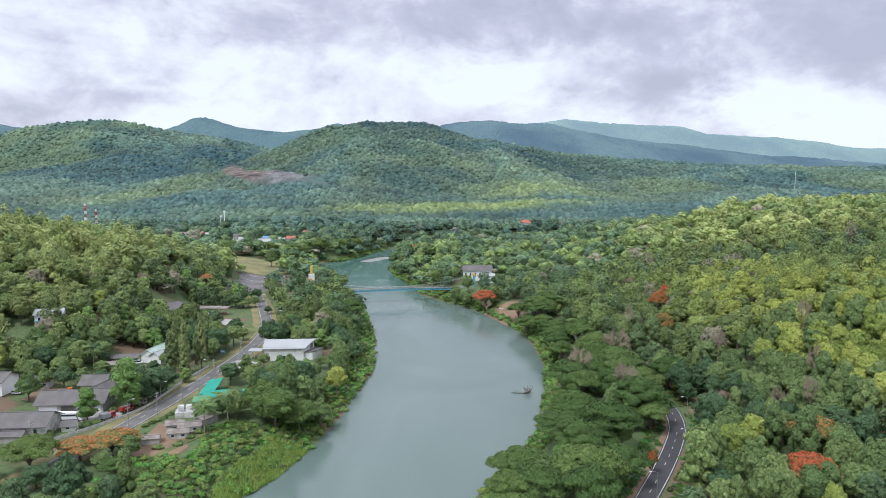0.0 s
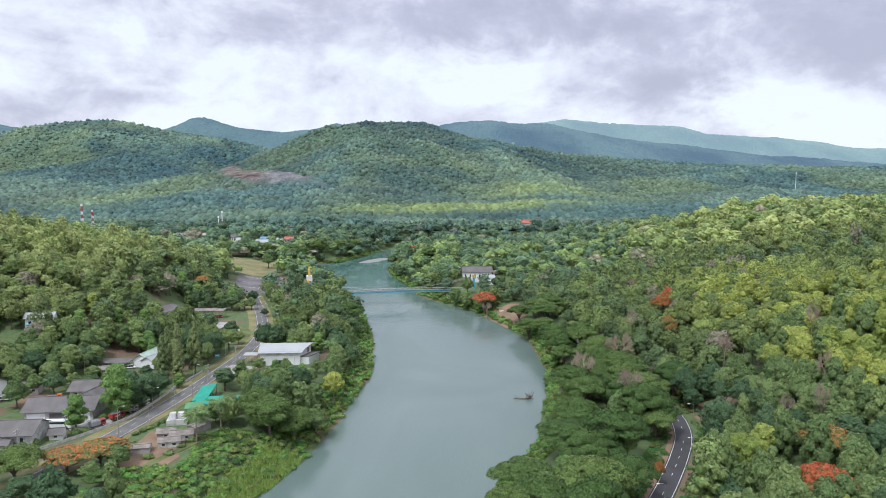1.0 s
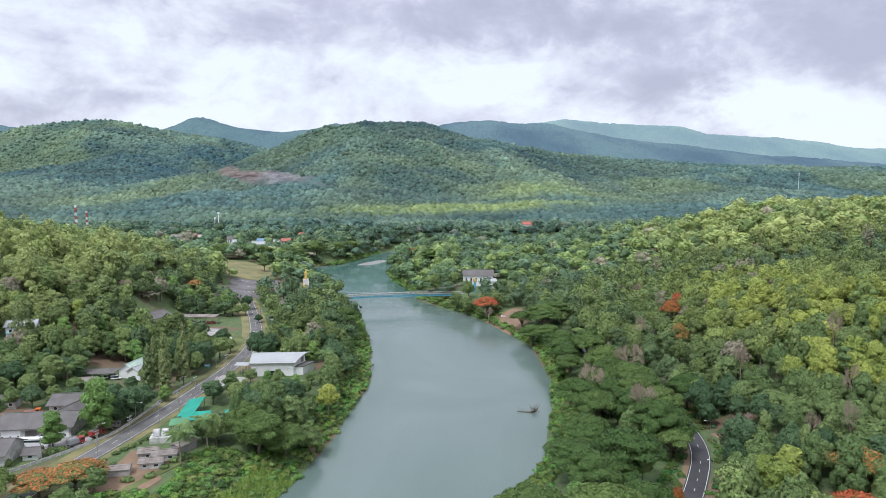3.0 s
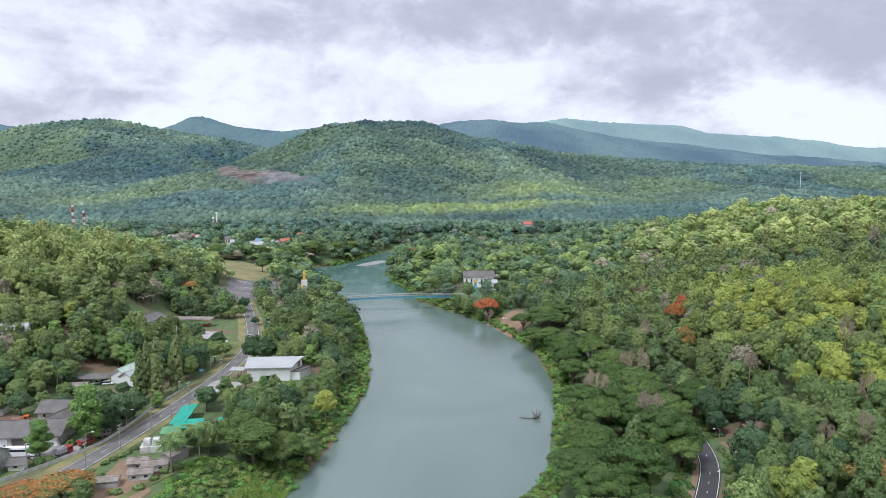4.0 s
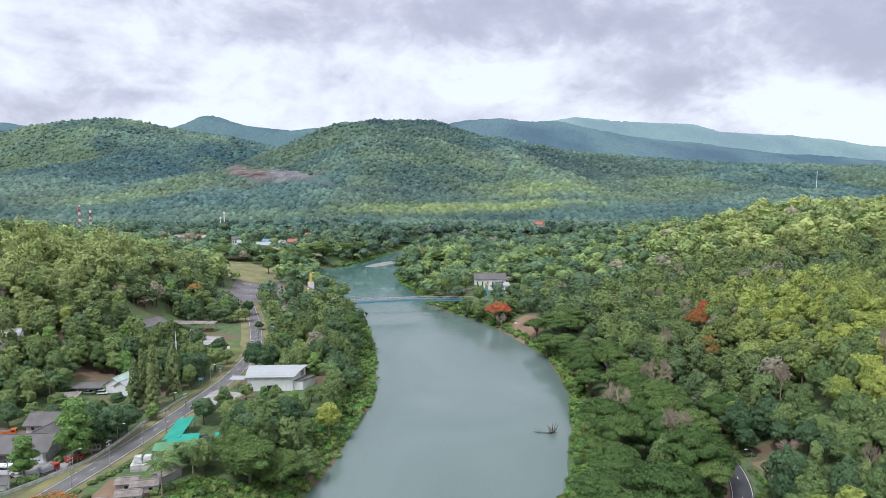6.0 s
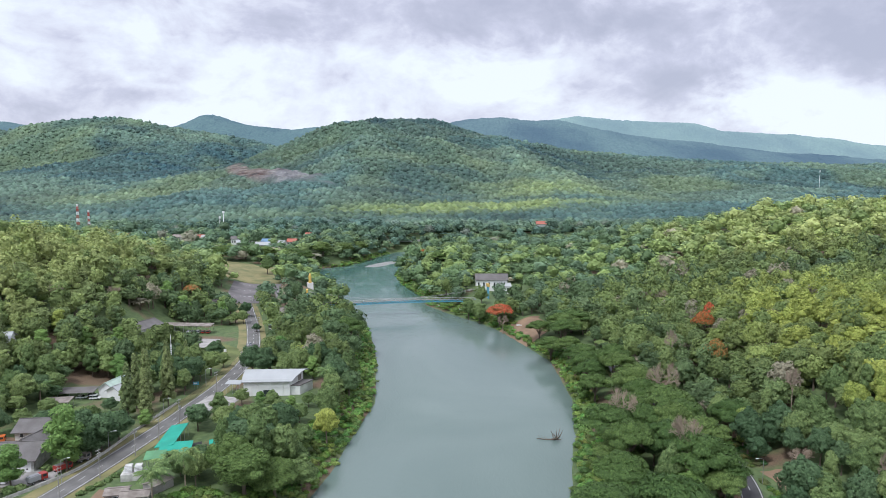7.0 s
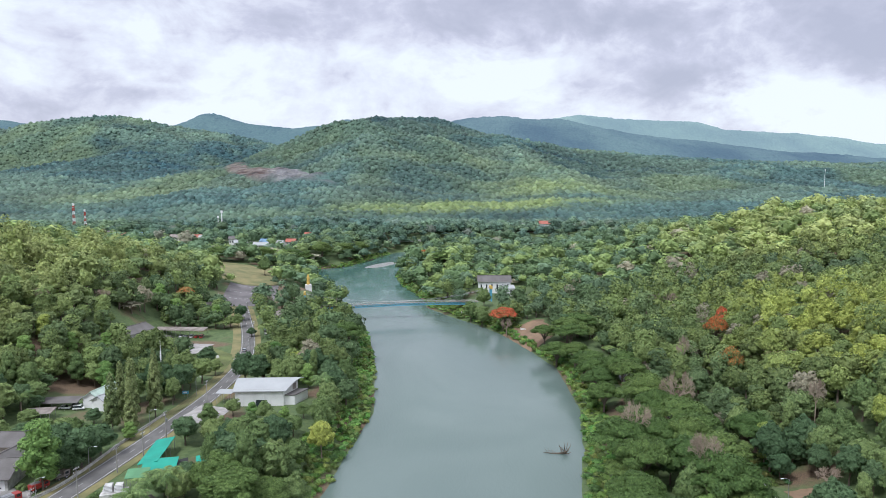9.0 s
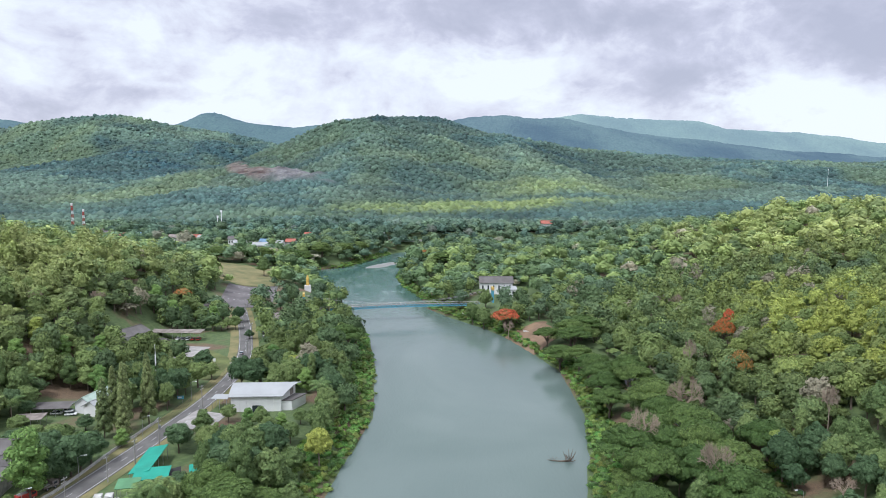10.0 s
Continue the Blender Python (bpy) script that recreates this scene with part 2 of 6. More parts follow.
BLUE = plain("blue_paint", (0.13, 0.40, 0.55), 0.5, scale=0.6, amount=0.2)
YELLOW = plain("yellow_paint", (0.62, 0.42, 0.10), 0.6, scale=0.5, amount=0.2)
RED = plain("red_paint", (0.36, 0.035, 0.025), 0.35, scale=0.8, amount=0.15)
ORANGE = plain("orange_paint", (0.55, 0.14, 0.03), 0.5, scale=0.8, amount=0.2)
WHITE = plain("white_paint", (0.78, 0.78, 0.78), 0.35, scale=0.8, amount=0.08)
SILVER = plain("silver_paint", (0.45, 0.46, 0.48), 0.3, 0.5, scale=0.8, amount=0.08)
BLACK = plain("black_rubber", (0.02, 0.02, 0.02), 0.8, scale=2.0, amount=0.2)
GLASS = plain("dark_window", (0.03, 0.04, 0.045), 0.12, scale=1.0, amount=0.2)
BARK = plain("bark", (0.16, 0.125, 0.095), 0.9, scale=1.0, amount=0.4)
PALEBARK = plain("bare_twigs", (0.36, 0.285, 0.215), 0.9, scale=1.0, amount=0.3)
STEEL = plain("galvanised_steel", (0.45, 0.45, 0.46), 0.45, 0.7, scale=1.0, amount=0.2)
LEAF = leafy("woodland_leaves", None, 0.17)
LEAF_RAIN = leafy("rain_tree_leaves", (0.114, 0.180, 0.054), 0.3)
LEAF_MID = leafy("broad_leaves", (0.182, 0.254, 0.094), 0.22)
LEAF_DARK = leafy("dark_leaves", (0.104, 0.170, 0.080), 0.22)
LEAF_LIME = leafy("lime_leaves", (0.322, 0.384, 0.096), 0.2)
LEAF_BRIGHT = leafy("bright_leaves", (0.180, 0.298, 0.088), 0.22)
LEAF_GREY = leafy("needle_leaves", (0.205, 0.255, 0.105), 0.3)
LEAF_PALM = leafy("palm_leaves", (0.165, 0.245, 0.09), 0.35)
LEAF_FLAME = leafy("flame_blossom", (0.52, 0.15, 0.065), 0.25)
LEAF_OCHRE = leafy("ochre_blossom", (0.46, 0.22, 0.075), 0.25)
FAR = far_forest("far_forest", None, None)
# Haze is painted into these three ridges by bluish base colours and emission.
FAR_BLUE = far_forest("blue_haze_ridge", (0.075, 0.115, 0.10), (0.028, 0.05, 0.055), haze_glow=(0.076, 0.120, 0.178), scale=0.012)
FAR_PALE = far_forest("pale_haze_ridge", (0.095, 0.14, 0.11), (0.045, 0.075, 0.07), haze_glow=(0.205, 0.280, 0.330), scale=0.012)
FAR_PEAK = far_forest("peak_with_haze", (0.07, 0.115, 0.09), (0.036, 0.068, 0.062), haze_glow=(0.074, 0.114, 0.172), scale=0.012)

# ---- mesh helpers ----


def part(name, bm, material, parent=None, label=""):
    me = bpy.data.meshes.new(name)
    bm.to_mesh(me)
    bm.free()
    me.materials.append(material)
    ob = new(name, me)
    ob.parent = parent
    return tagged(ob, label)


def root(name, m, label, category, group="", kind=""):
    ob = new(name)
    ob.matrix_world = m
    ob.empty_display_size = 1.0
    return tagged(ob, label, category, group, kind)


def np_mesh(name, verts, tris, mats, index=None, tint=None, domain="FACE", smooth=False, normals=None):
    """A triangle mesh from arrays."""
    me = bpy.data.meshes.new(name)
    verts, tris = np.asarray(verts, np.float32), np.asarray(tris, np.int32)
    me.vertices.add(len(verts))
    me.vertices.foreach_set("co", verts.ravel())
    me.loops.add(tris.size)
    me.loops.foreach_set("vertex_index", tris.ravel())
    me.polygons.add(len(tris))
    me.polygons.foreach_set("loop_start", np.arange(0, tris.size, 3, dtype=np.int32))
    for m in mats:
        me.materials.append(m)
    if index is not None:
        me.polygons.foreach_set("material_index", np.asarray(index, np.int32))
    me.polygons.foreach_set("use_smooth", np.full(len(tris), smooth))
    if tint is not None:
        at = me.attributes.new("tint", "FLOAT_COLOR", domain)
        at.data.foreach_set("color", np.concatenate([tint, np.ones((len(tint), 1))], 1).astype(np.float32).ravel())
    me.update(calc_edges=True)
    if normals is not None:
        me.polygons.foreach_set("use_smooth", np.full(len(tris), True))
        me.normals_split_custom_set_from_vertices(np.asarray(normals, np.float32))
    return me


def add_box(bm, x0, x1, y0, y1, z0, z1, m=None):
    vs = [bm.verts.new((x, y, z)) for x in (x0, x1) for y in (y0, y1) for z in (z0, z1)]
    for f in ((0, 1, 3, 2), (4, 6, 7, 5), (0, 4, 5, 1), (2, 3, 7, 6), (0, 2, 6, 4), (1, 5, 7, 3)):
        bm.faces.new([vs[i] for i in f])
    if m is not None:
        bmesh.ops.transform(bm, matrix=m, verts=vs)
    return bm


def box(x0, x1, y0, y1, z0, z1, m=None):
    return add_box(bmesh.new(), x0, x1, y0, y1, z0, z1, m)


def add_tube(bm, points, radii, sides=6):
    """A tapering tube along points."""
    rings = []
    pts = [Vector(p) for p in points]
    for i, p in enumerate(pts):
        d = (pts[min(i + 1, len(pts) - 1)] - pts[max(i - 1, 0)]).normalized()
        u = d.orthogonal().normalized()
        v = d.cross(u)
        rings.append([bm.verts.new(p + radii[i] * (math.cos(a) * u + math.sin(a) * v)) for a in (2 * math.pi * k / sides for k in range(sides))])
    for a, b in zip(rings, rings[1:]):
        for k in range(sides):
            try:
                bm.faces.new((a[k], a[(k + 1) % sides], b[(k + 1) % sides], b[k]))
            except ValueError:
                pass
    bm.faces.new(rings[0][::-1])
    bm.faces.new(rings[-1])
    return bm


def tube(points, radii, sides=6):
    return add_tube(bmesh.new(), points, radii if isinstance(radii, (list, tuple)) else [radii] * len(points), sides)


# ---- the lie of the land ----


def smooth(a, b, x):
    t = np.clip((x - a) / (b - a), 0, 1)
    return t * t * (3 - 2 * t)


def vnoise(x, y, seed=0):
    xi, yi = np.floor(x), np.floor(y)
    fx, fy = x - xi, y - yi
    fx, fy = fx * fx * (3 - 2 * fx), fy * fy * (3 - 2 * fy)

    def h(i, j):
        v = np.sin(i * 127.1 + j * 311.7 + seed * 74.7) * 43758.5453
        return v - np.floor(v)
    return (h(xi, yi) * (1 - fx) + h(xi + 1, yi) * fx) * (1 - fy) + (h(xi, yi + 1) * (1 - fx) + h(xi + 1, yi + 1) * fx) * fy


def fbm(x, y, octaves=4, seed=0):
    out, amp = 0.0, 0.5
    for k in range(octaves):
        out = out + amp * (vnoise(x, y, seed + k) - 0.5)
        x, y, amp = x * 2.03, y * 2.03, amp * 0.5
    return out


def hump(x, y, cx, cy, sx, sy, h):
    return h * np.exp(-0.5 * (((x - cx) / sx) ** 2 + ((y - cy) / sy) ** 2))


LEFT_Y = (-600, 0, 200, 214, 228, 242, 258, 289, 325, 365, 437, 505, 605, 668, 765, 815, 822, 835, 868, 900, 956, 1001)
LEFT_X = (-520, -190, -70, -62, -54, -50, -45, -39, -35, -30, -36, -46, -74, -106, -126, -136, -132, -106, -94, -84, -68, -50)
RIGHT_Y = (-600, 0, 200, 218, 243, 268, 289, 303, 326, 336, 371, 402, 435, 470, 509, 537, 573, 605, 629, 662, 703, 765, 849, 960)
RIGHT_X = (-420, -80, 8, 17, 29, 42, 47, 49, 55, 56, 62, 62, 62, 53, 41, 28, 5, -12, -14, -24, -36, -48, -44, -38)


def bank_left(y):
    return np.interp(y, LEFT_Y, LEFT_X)


def bank_right(y):
    return np.interp(y, RIGHT_Y, RIGHT_X)


def from_river(x, y):
    """Metres from the water's edge, negative in the water."""
    main = np.maximum(np.maximum(bank_left(y) - x, x - bank_right(y)), y - 985)
    bend = np.maximum(np.abs(y - 962 - 0.1 * x) - 26, -60 - x)
    return np.minimum(main, bend)


# Crests of the two far hills: the slope x / y at which they are seen up the valley, how far off they stand and how high.
MID_U = (-1.026, -0.620, -0.539, -0.458, -0.377, -0.295, -0.255, -0.214, -0.182, -0.157, -0.133, -0.108, -0.088, -0.052, -0.019, 0.013, 0.046, 0.095, 0.143, 0.192, 0.257, 0.355, 0.517, 0.654, 1.086)
MID_FAR = (1400, 1400, 1450, 1550, 1650, 1800, 1925, 2050, 2150, 2225, 2300, 2304, 2307, 2312, 2318, 2322, 2328, 2335, 2342, 2350, 2371, 2403, 2456, 2500, 2500)
MID_TOP = (20, 25, 34, 51, 76, 108, 134, 168, 199, 228, 271, 290, 296, 285, 271, 248, 224, 196, 181, 165, 150, 135, 124, 124, 120)
LEFT_U = (-1.026, -0.620, -0.571, -0.539, -0.498, -0.466, -0.433, -0.401, -0.377, -0.352, -0.295, -0.255, -0.214, -0.133, -0.052)
LEFT_TOP = (229, 243, 273, 289, 294, 308, 303, 277, 266, 252, 233, 210, 183, 113, 44)


def far_hills(x, y):
    """Height of the far hills over the valley floor."""
    u = x / np.maximum(y, 300.0)
    out = 0.0
    for us, tops, far_y, front, back in ((MID_U, MID_TOP, np.interp(u, MID_U, MID_FAR), 0.21, 0.16), (LEFT_U, LEFT_TOP, 2850.0, 0.19, 0.15)):
        top = np.interp(u, us, tops)
        for k in (0.012, 0.024):
            top = 0.5 * top + 0.25 * (np.interp(u - k, us, tops) + np.interp(u + k, us, tops))
        v = (y - far_y) / far_y
        fall = np.exp(-0.5 * (v / np.where(v < 0, front, back)) ** 2)
        rugged = (-2.2 * np.abs(fbm(x / 430, y / 430, 3, 11)) + 0.16) * (1 - 0.75 * fall ** 6)
        out = np.maximum(out, np.clip(top - 34, 0, None) * (fall + rugged * fall) - np.abs(fbm(x / 130, y / 130, 3, 41)) * 60 * smooth(0.1, 0.5, fall) * (1 - fall ** 8))
    return out * smooth(1000, 1350, y)


def land(x, y):
    x, y = np.asarray(x, float), np.asarray(y, float)
    s = from_river(x, y)
    base = 9.0 + 0.018 * np.clip(y - 520, 0, 1500)
    width = np.where(x > bank_right(y), 24.0, 26.0) + 14 * smooth(560, 700, y)
    z = -2.5 + (base + 2.5) * smooth(-11, width, s + 1.5 * fbm(x / 9, y / 9, 2, 5))
    away = smooth(30, 110, s)
    z = z + hump(x, y, -300, 480, 115, 105, 41) * smooth(-150, -205, x)
    z = z + hump(x, y, -520, 640, 150, 150, 40) * smooth(-150, -205, x)
    z = z + hump(x, y, 300, 300, 108, 98, 50) * smooth(104, 150, x)
    z = z + hump(x, y, 430, 725, 160, 160, 50) * smooth(105, 200, x)
    z = z + hump(x, y, 700, 400, 220, 200, 42) * smooth(105, 200, x)
    z = z + (far_hills(x, y) + hump(x, y, -1000, 1750, 420, 240, 22)) * away
    return z + 0.25 * fbm(x / 25, y / 25, 3, 3) * smooth(2, 20, s)


def height(x, y):
    return float(land(x, y))


def axis(lo, hi, a, b, step, grow):
    """Coordinates with an even step between a and b, and growing steps outside."""
    v, out, d = b, list(np.arange(a, b + 0.1, step)), step
    while v < hi:
        d *= grow
        v += d
        out.append(v)
    v, d = a, step
    while v > lo:
        d *= grow
        v -= d
        out.insert(0, v)
    return np.array(out)


def grid_tris(rows, cols):
    i = np.arange((rows - 1) * cols).reshape(rows - 1, cols)[:, :-1].ravel()
    return np.concatenate([np.stack([i, i + 1, i + cols + 1], 1), np.stack([i, i + cols + 1, i + cols], 1)])


gx, gy = axis(-6000, 6000, -260, 330, 4.0, 1.09), axis(-3000, 6200, 170, 720, 4.0, 1.06)
GX, GY = np.meshgrid(gx, gy)
GZ = land(GX, GY) - 9 * smooth(1080, 1200, GY)
ground = tagged(new("ground", np_mesh("ground", np.stack([GX, GY, GZ], -1).reshape(-1, 3), grid_tris(len(gy), len(gx)), [GROUND], smooth=True)),
                "grassy river valley with earth patches and low hills", "ground", kind="structure")
wy = np.concatenate([np.linspace(-600, 1000, 120)])
rows_w = []
for y in wy:
    rows_w.append([(x, y, 0.0) for x in np.linspace(float(bank_left(y)) - 12, max(float(bank_right(y)) + 12, -40 + (440 if y > 915 else 0)), 9)])
river = tagged(new("water", np_mesh("water", np.array(rows_w).reshape(-1, 3), grid_tris(len(wy), 9), [WATER], smooth=True)),
               "calm grey-green river between wooded banks", "river", kind="structure")

# ---- far wooded hills ----


def crowns(x, y, cell, seed):
    """Domes of tree crowns: their height (0 to 1) and a number for each crown."""
    best, tag = np.full(x.shape, 9.0), np.zeros(x.shape)
    xi, yi = np.floor(x / cell), np.floor(y / cell)
    for dx in (-1, 0, 1):
        for dy in (-1, 0, 1):
            cx, cy = xi + dx, yi + dy
            r1 = np.modf(np.abs(np.sin(cx * 12.9898 + cy * 78.233 + seed) * 43758.5453))[0]
            r2 = np.modf(np.abs(np.sin(cx * 39.346 + cy * 11.135 + seed) * 24634.6345))[0]
            d = np.hypot((cx + r1) * cell - x, (cy + r2) * cell - y) / cell
            near = d < best
            best, tag = np.where(near, d, best), np.where(near, r1 * 0.5 + r2 * 0.5, tag)
    return np.sqrt(np.clip(1 - (best / 0.85) ** 2, 0, 1)), tag


def woods_colour(x, y, pick):
    """The green of a tree that stands at x, y, with haze and hill shade mixed in; pick (0 to 1) chooses among the
    kinds.
    """
    lime, green, dark = np.array((0.345, 0.396, 0.100)), np.array((0.198, 0.264, 0.094)), np.array((0.116, 0.176, 0.080))
    olive, grey, haze_teal = np.array((0.245, 0.295, 0.098)), np.array((0.29, 0.27, 0.19)), np.array((0.128, 0.194, 0.112))
    n = fbm(x / 60, y / 60, 3, 21) + 0.25 * fbm(x / 15, y / 15, 2, 8)
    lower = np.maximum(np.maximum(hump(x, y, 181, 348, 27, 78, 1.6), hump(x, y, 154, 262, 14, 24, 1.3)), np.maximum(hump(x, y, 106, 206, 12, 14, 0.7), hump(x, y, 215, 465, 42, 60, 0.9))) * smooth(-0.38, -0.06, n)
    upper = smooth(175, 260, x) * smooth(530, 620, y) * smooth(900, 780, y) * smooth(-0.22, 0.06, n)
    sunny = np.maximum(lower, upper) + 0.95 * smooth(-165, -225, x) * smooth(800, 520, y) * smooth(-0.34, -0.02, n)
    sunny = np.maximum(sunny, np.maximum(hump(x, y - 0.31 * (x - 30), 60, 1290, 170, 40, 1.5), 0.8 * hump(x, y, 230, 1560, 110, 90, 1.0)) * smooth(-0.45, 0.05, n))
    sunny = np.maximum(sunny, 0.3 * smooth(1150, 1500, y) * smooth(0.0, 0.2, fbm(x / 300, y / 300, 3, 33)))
    w = np.clip(sunny, 0, 1)[..., None]
    # Lime paled for haze, far off and on the left slope.
    soft = np.maximum(smooth(480, 640, y), smooth(-100, -180, x))[..., None]
    lime = lime * (1 - soft) + np.array((0.300, 0.345, 0.130)) * soft
    # Bluer with distance: haze put into the leaf colour.
    third = green * 0.8 + (haze_teal - green * 0.8) * smooth(430, 560, y)[..., None]
    wooded = np.where((pick < 0.35 + hump(x, y, 116, 280, 24, 60, 0.4))[..., None], dark, np.where((pick < 0.72)[..., None], green, third))
    light = np.where((pick < 0.62)[..., None], lime, np.where((pick < 0.8)[..., None], olive, green))
    c = wooded * (1 - w) + light * w
    c = np.where((pick > 0.97)[..., None] & (w < 0.9), grey, c)
    # Left slope lightened in the colour to make up for weak sunlight there.
    c = c * (1 + 0.10 * smooth(-140, -200, x) * smooth(330, 420, y))[..., None]
    # Teal hillside colours stand in for haze over the far woods.
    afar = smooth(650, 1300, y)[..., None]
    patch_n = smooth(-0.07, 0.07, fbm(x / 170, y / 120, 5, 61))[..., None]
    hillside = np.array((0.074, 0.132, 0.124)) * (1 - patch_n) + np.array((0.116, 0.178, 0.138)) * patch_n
    # Ravines are darkened in the colour to imitate relief shade.
    ravine_shade = smooth(0.02, 0.13, np.abs(fbm(x / 430, y / 430, 3, 11)))[..., None]
    # Lighter and darker slopes: tree kinds and painted cloud shadow together.
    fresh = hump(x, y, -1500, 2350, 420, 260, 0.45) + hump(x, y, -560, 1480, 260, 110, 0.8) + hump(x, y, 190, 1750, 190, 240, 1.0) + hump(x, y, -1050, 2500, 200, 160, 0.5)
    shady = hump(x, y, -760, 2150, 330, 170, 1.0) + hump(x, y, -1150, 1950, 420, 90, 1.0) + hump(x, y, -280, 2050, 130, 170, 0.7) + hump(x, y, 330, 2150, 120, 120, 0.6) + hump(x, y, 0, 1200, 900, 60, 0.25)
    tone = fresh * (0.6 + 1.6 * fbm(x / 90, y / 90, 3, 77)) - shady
    hillside = hillside * (1.18 - 0.34 * ravine_shade) * np.exp(0.42 * np.clip(tone, -1, 1))[..., None] * np.stack([np.exp(0.16 * np.clip(tone, -1, 1)), 1 + 0 * tone, np.exp(-0.2 * np.clip(tone, -1, 1))], -1)
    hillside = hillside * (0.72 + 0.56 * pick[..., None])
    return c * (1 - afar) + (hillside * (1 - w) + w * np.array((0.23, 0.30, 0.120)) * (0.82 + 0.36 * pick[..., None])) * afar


def quarry_at(x, y):
    """How bare the hillside is: the quarry face and a few clearings."""
    along, across = 0.63 * (x + 375) - 0.78 * (y - 1600), 0.78 * (x + 375) + 0.63 * (y - 1600)
    return hump(along, across, 0, 0, 205, 62, 1.0) * (1 + 0.9 * fbm(x / 50, y / 50, 3, 2))


fy = 1060 * np.exp(np.linspace(0, math.log(3700 / 1060), 230))
ft = np.linspace(-0.74, 0.74, 300)
FY, FT = np.meshgrid(fy, ft, indexing="ij")
FX = FY * FT
dome, tag = crowns(FX, FY, 12.0, 4.0)
quarry = quarry_at(FX, FY)
open_rock = smooth(0.55, 0.70, quarry)
FZ = land(FX, FY) + (3.7 + 2.2 * dome * (0.6 + 0.6 * tag)) * (1 - open_rock) + (4 + np.floor(6 * (fbm(FX / 60, FY / 30, 2, 9) + 0.5)) * 3) * open_rock
# Darkened by 0.85 as painted shade in the gaps between crowns.
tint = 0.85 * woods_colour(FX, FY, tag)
stone = smooth(-400, -340, FX)[..., None]
rock = np.array((0.135, 0.108, 0.098)) * (1 - stone) + np.array((0.185, 0.182, 0.188)) * stone + 0.3 * fbm(FX / 25, FY / 12, 4, 17)[..., None]
tint = tint * (1 - open_rock[..., None]) + np.clip(rock, 0.05, 0.5) * open_rock[..., None]
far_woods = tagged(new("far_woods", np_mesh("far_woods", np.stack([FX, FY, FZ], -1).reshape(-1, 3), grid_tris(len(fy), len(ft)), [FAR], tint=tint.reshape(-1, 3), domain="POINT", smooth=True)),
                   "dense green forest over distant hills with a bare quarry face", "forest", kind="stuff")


def ridge(label, material, depth, xs, zs, rough, seed, spread):
    """A far ridge: its crest over xs, falling away to both sides."""
    n = 640
    x = np.linspace(xs[0], xs[-1], n)
    crest = np.interp(x, xs, zs)
    k = np.ones(13) / 13
    crest = np.convolve(np.pad(crest, 6, mode="edge"), k, "valid") + rough * fbm(x / 260, x * 0, 5, seed)
    v = np.linspace(-1, 0.3, 40)
    X, V = np.meshgrid(x, v)
    Y = depth + spread * V
    Z = crest * np.exp(-2.2 * V * V) + np.abs(fbm(X / 320, Y / 320, 4, seed + 3)) * -crest * 0.5 * np.abs(V) + 9 * crowns(X, Y, 19, seed)[0] * crowns(X, Y, 45, seed + 1)[1]
    return tagged(new("backdrop", np_mesh("backdrop", np.stack([X, Y, Z], -1).reshape(-1, 3), grid_tris(40, n), [material])), label, "mountain ridge", kind="structure")


ridge("far mountain ridge with pale blue-green haze in its colour", FAR_PALE, 4650, (-200, 640, 870, 1140, 1400, 1650, 1840, 2070, 2500, 2780, 3100, 4200), (400, 436, 470, 436, 430, 420, 367, 367, 325, 284, 275, 200), 26, 3, 700)
ridge("wooded ridge far behind the valley with dark blue haze in its colour", FAR_BLUE, 3950, (-420, -200, -40, 100, 330, 480, 650, 950, 1111, 1432, 1818, 2518, 3600), (240, 310, 360, 388, 402, 388, 390, 330, 298, 272, 216, 166, 110), 16, 14, 900)
ridge("wooded peaks far up the valley with blue-green haze in their colour", FAR_PEAK, 4200, (-3600, -2700, -2400, -1950, -1550, -1357, -1140, -900, -700, -558, -350, 100), (380, 418, 382, 300, 366, 440, 380, 348, 362, 402, 330, 240), 22, 27, 900)

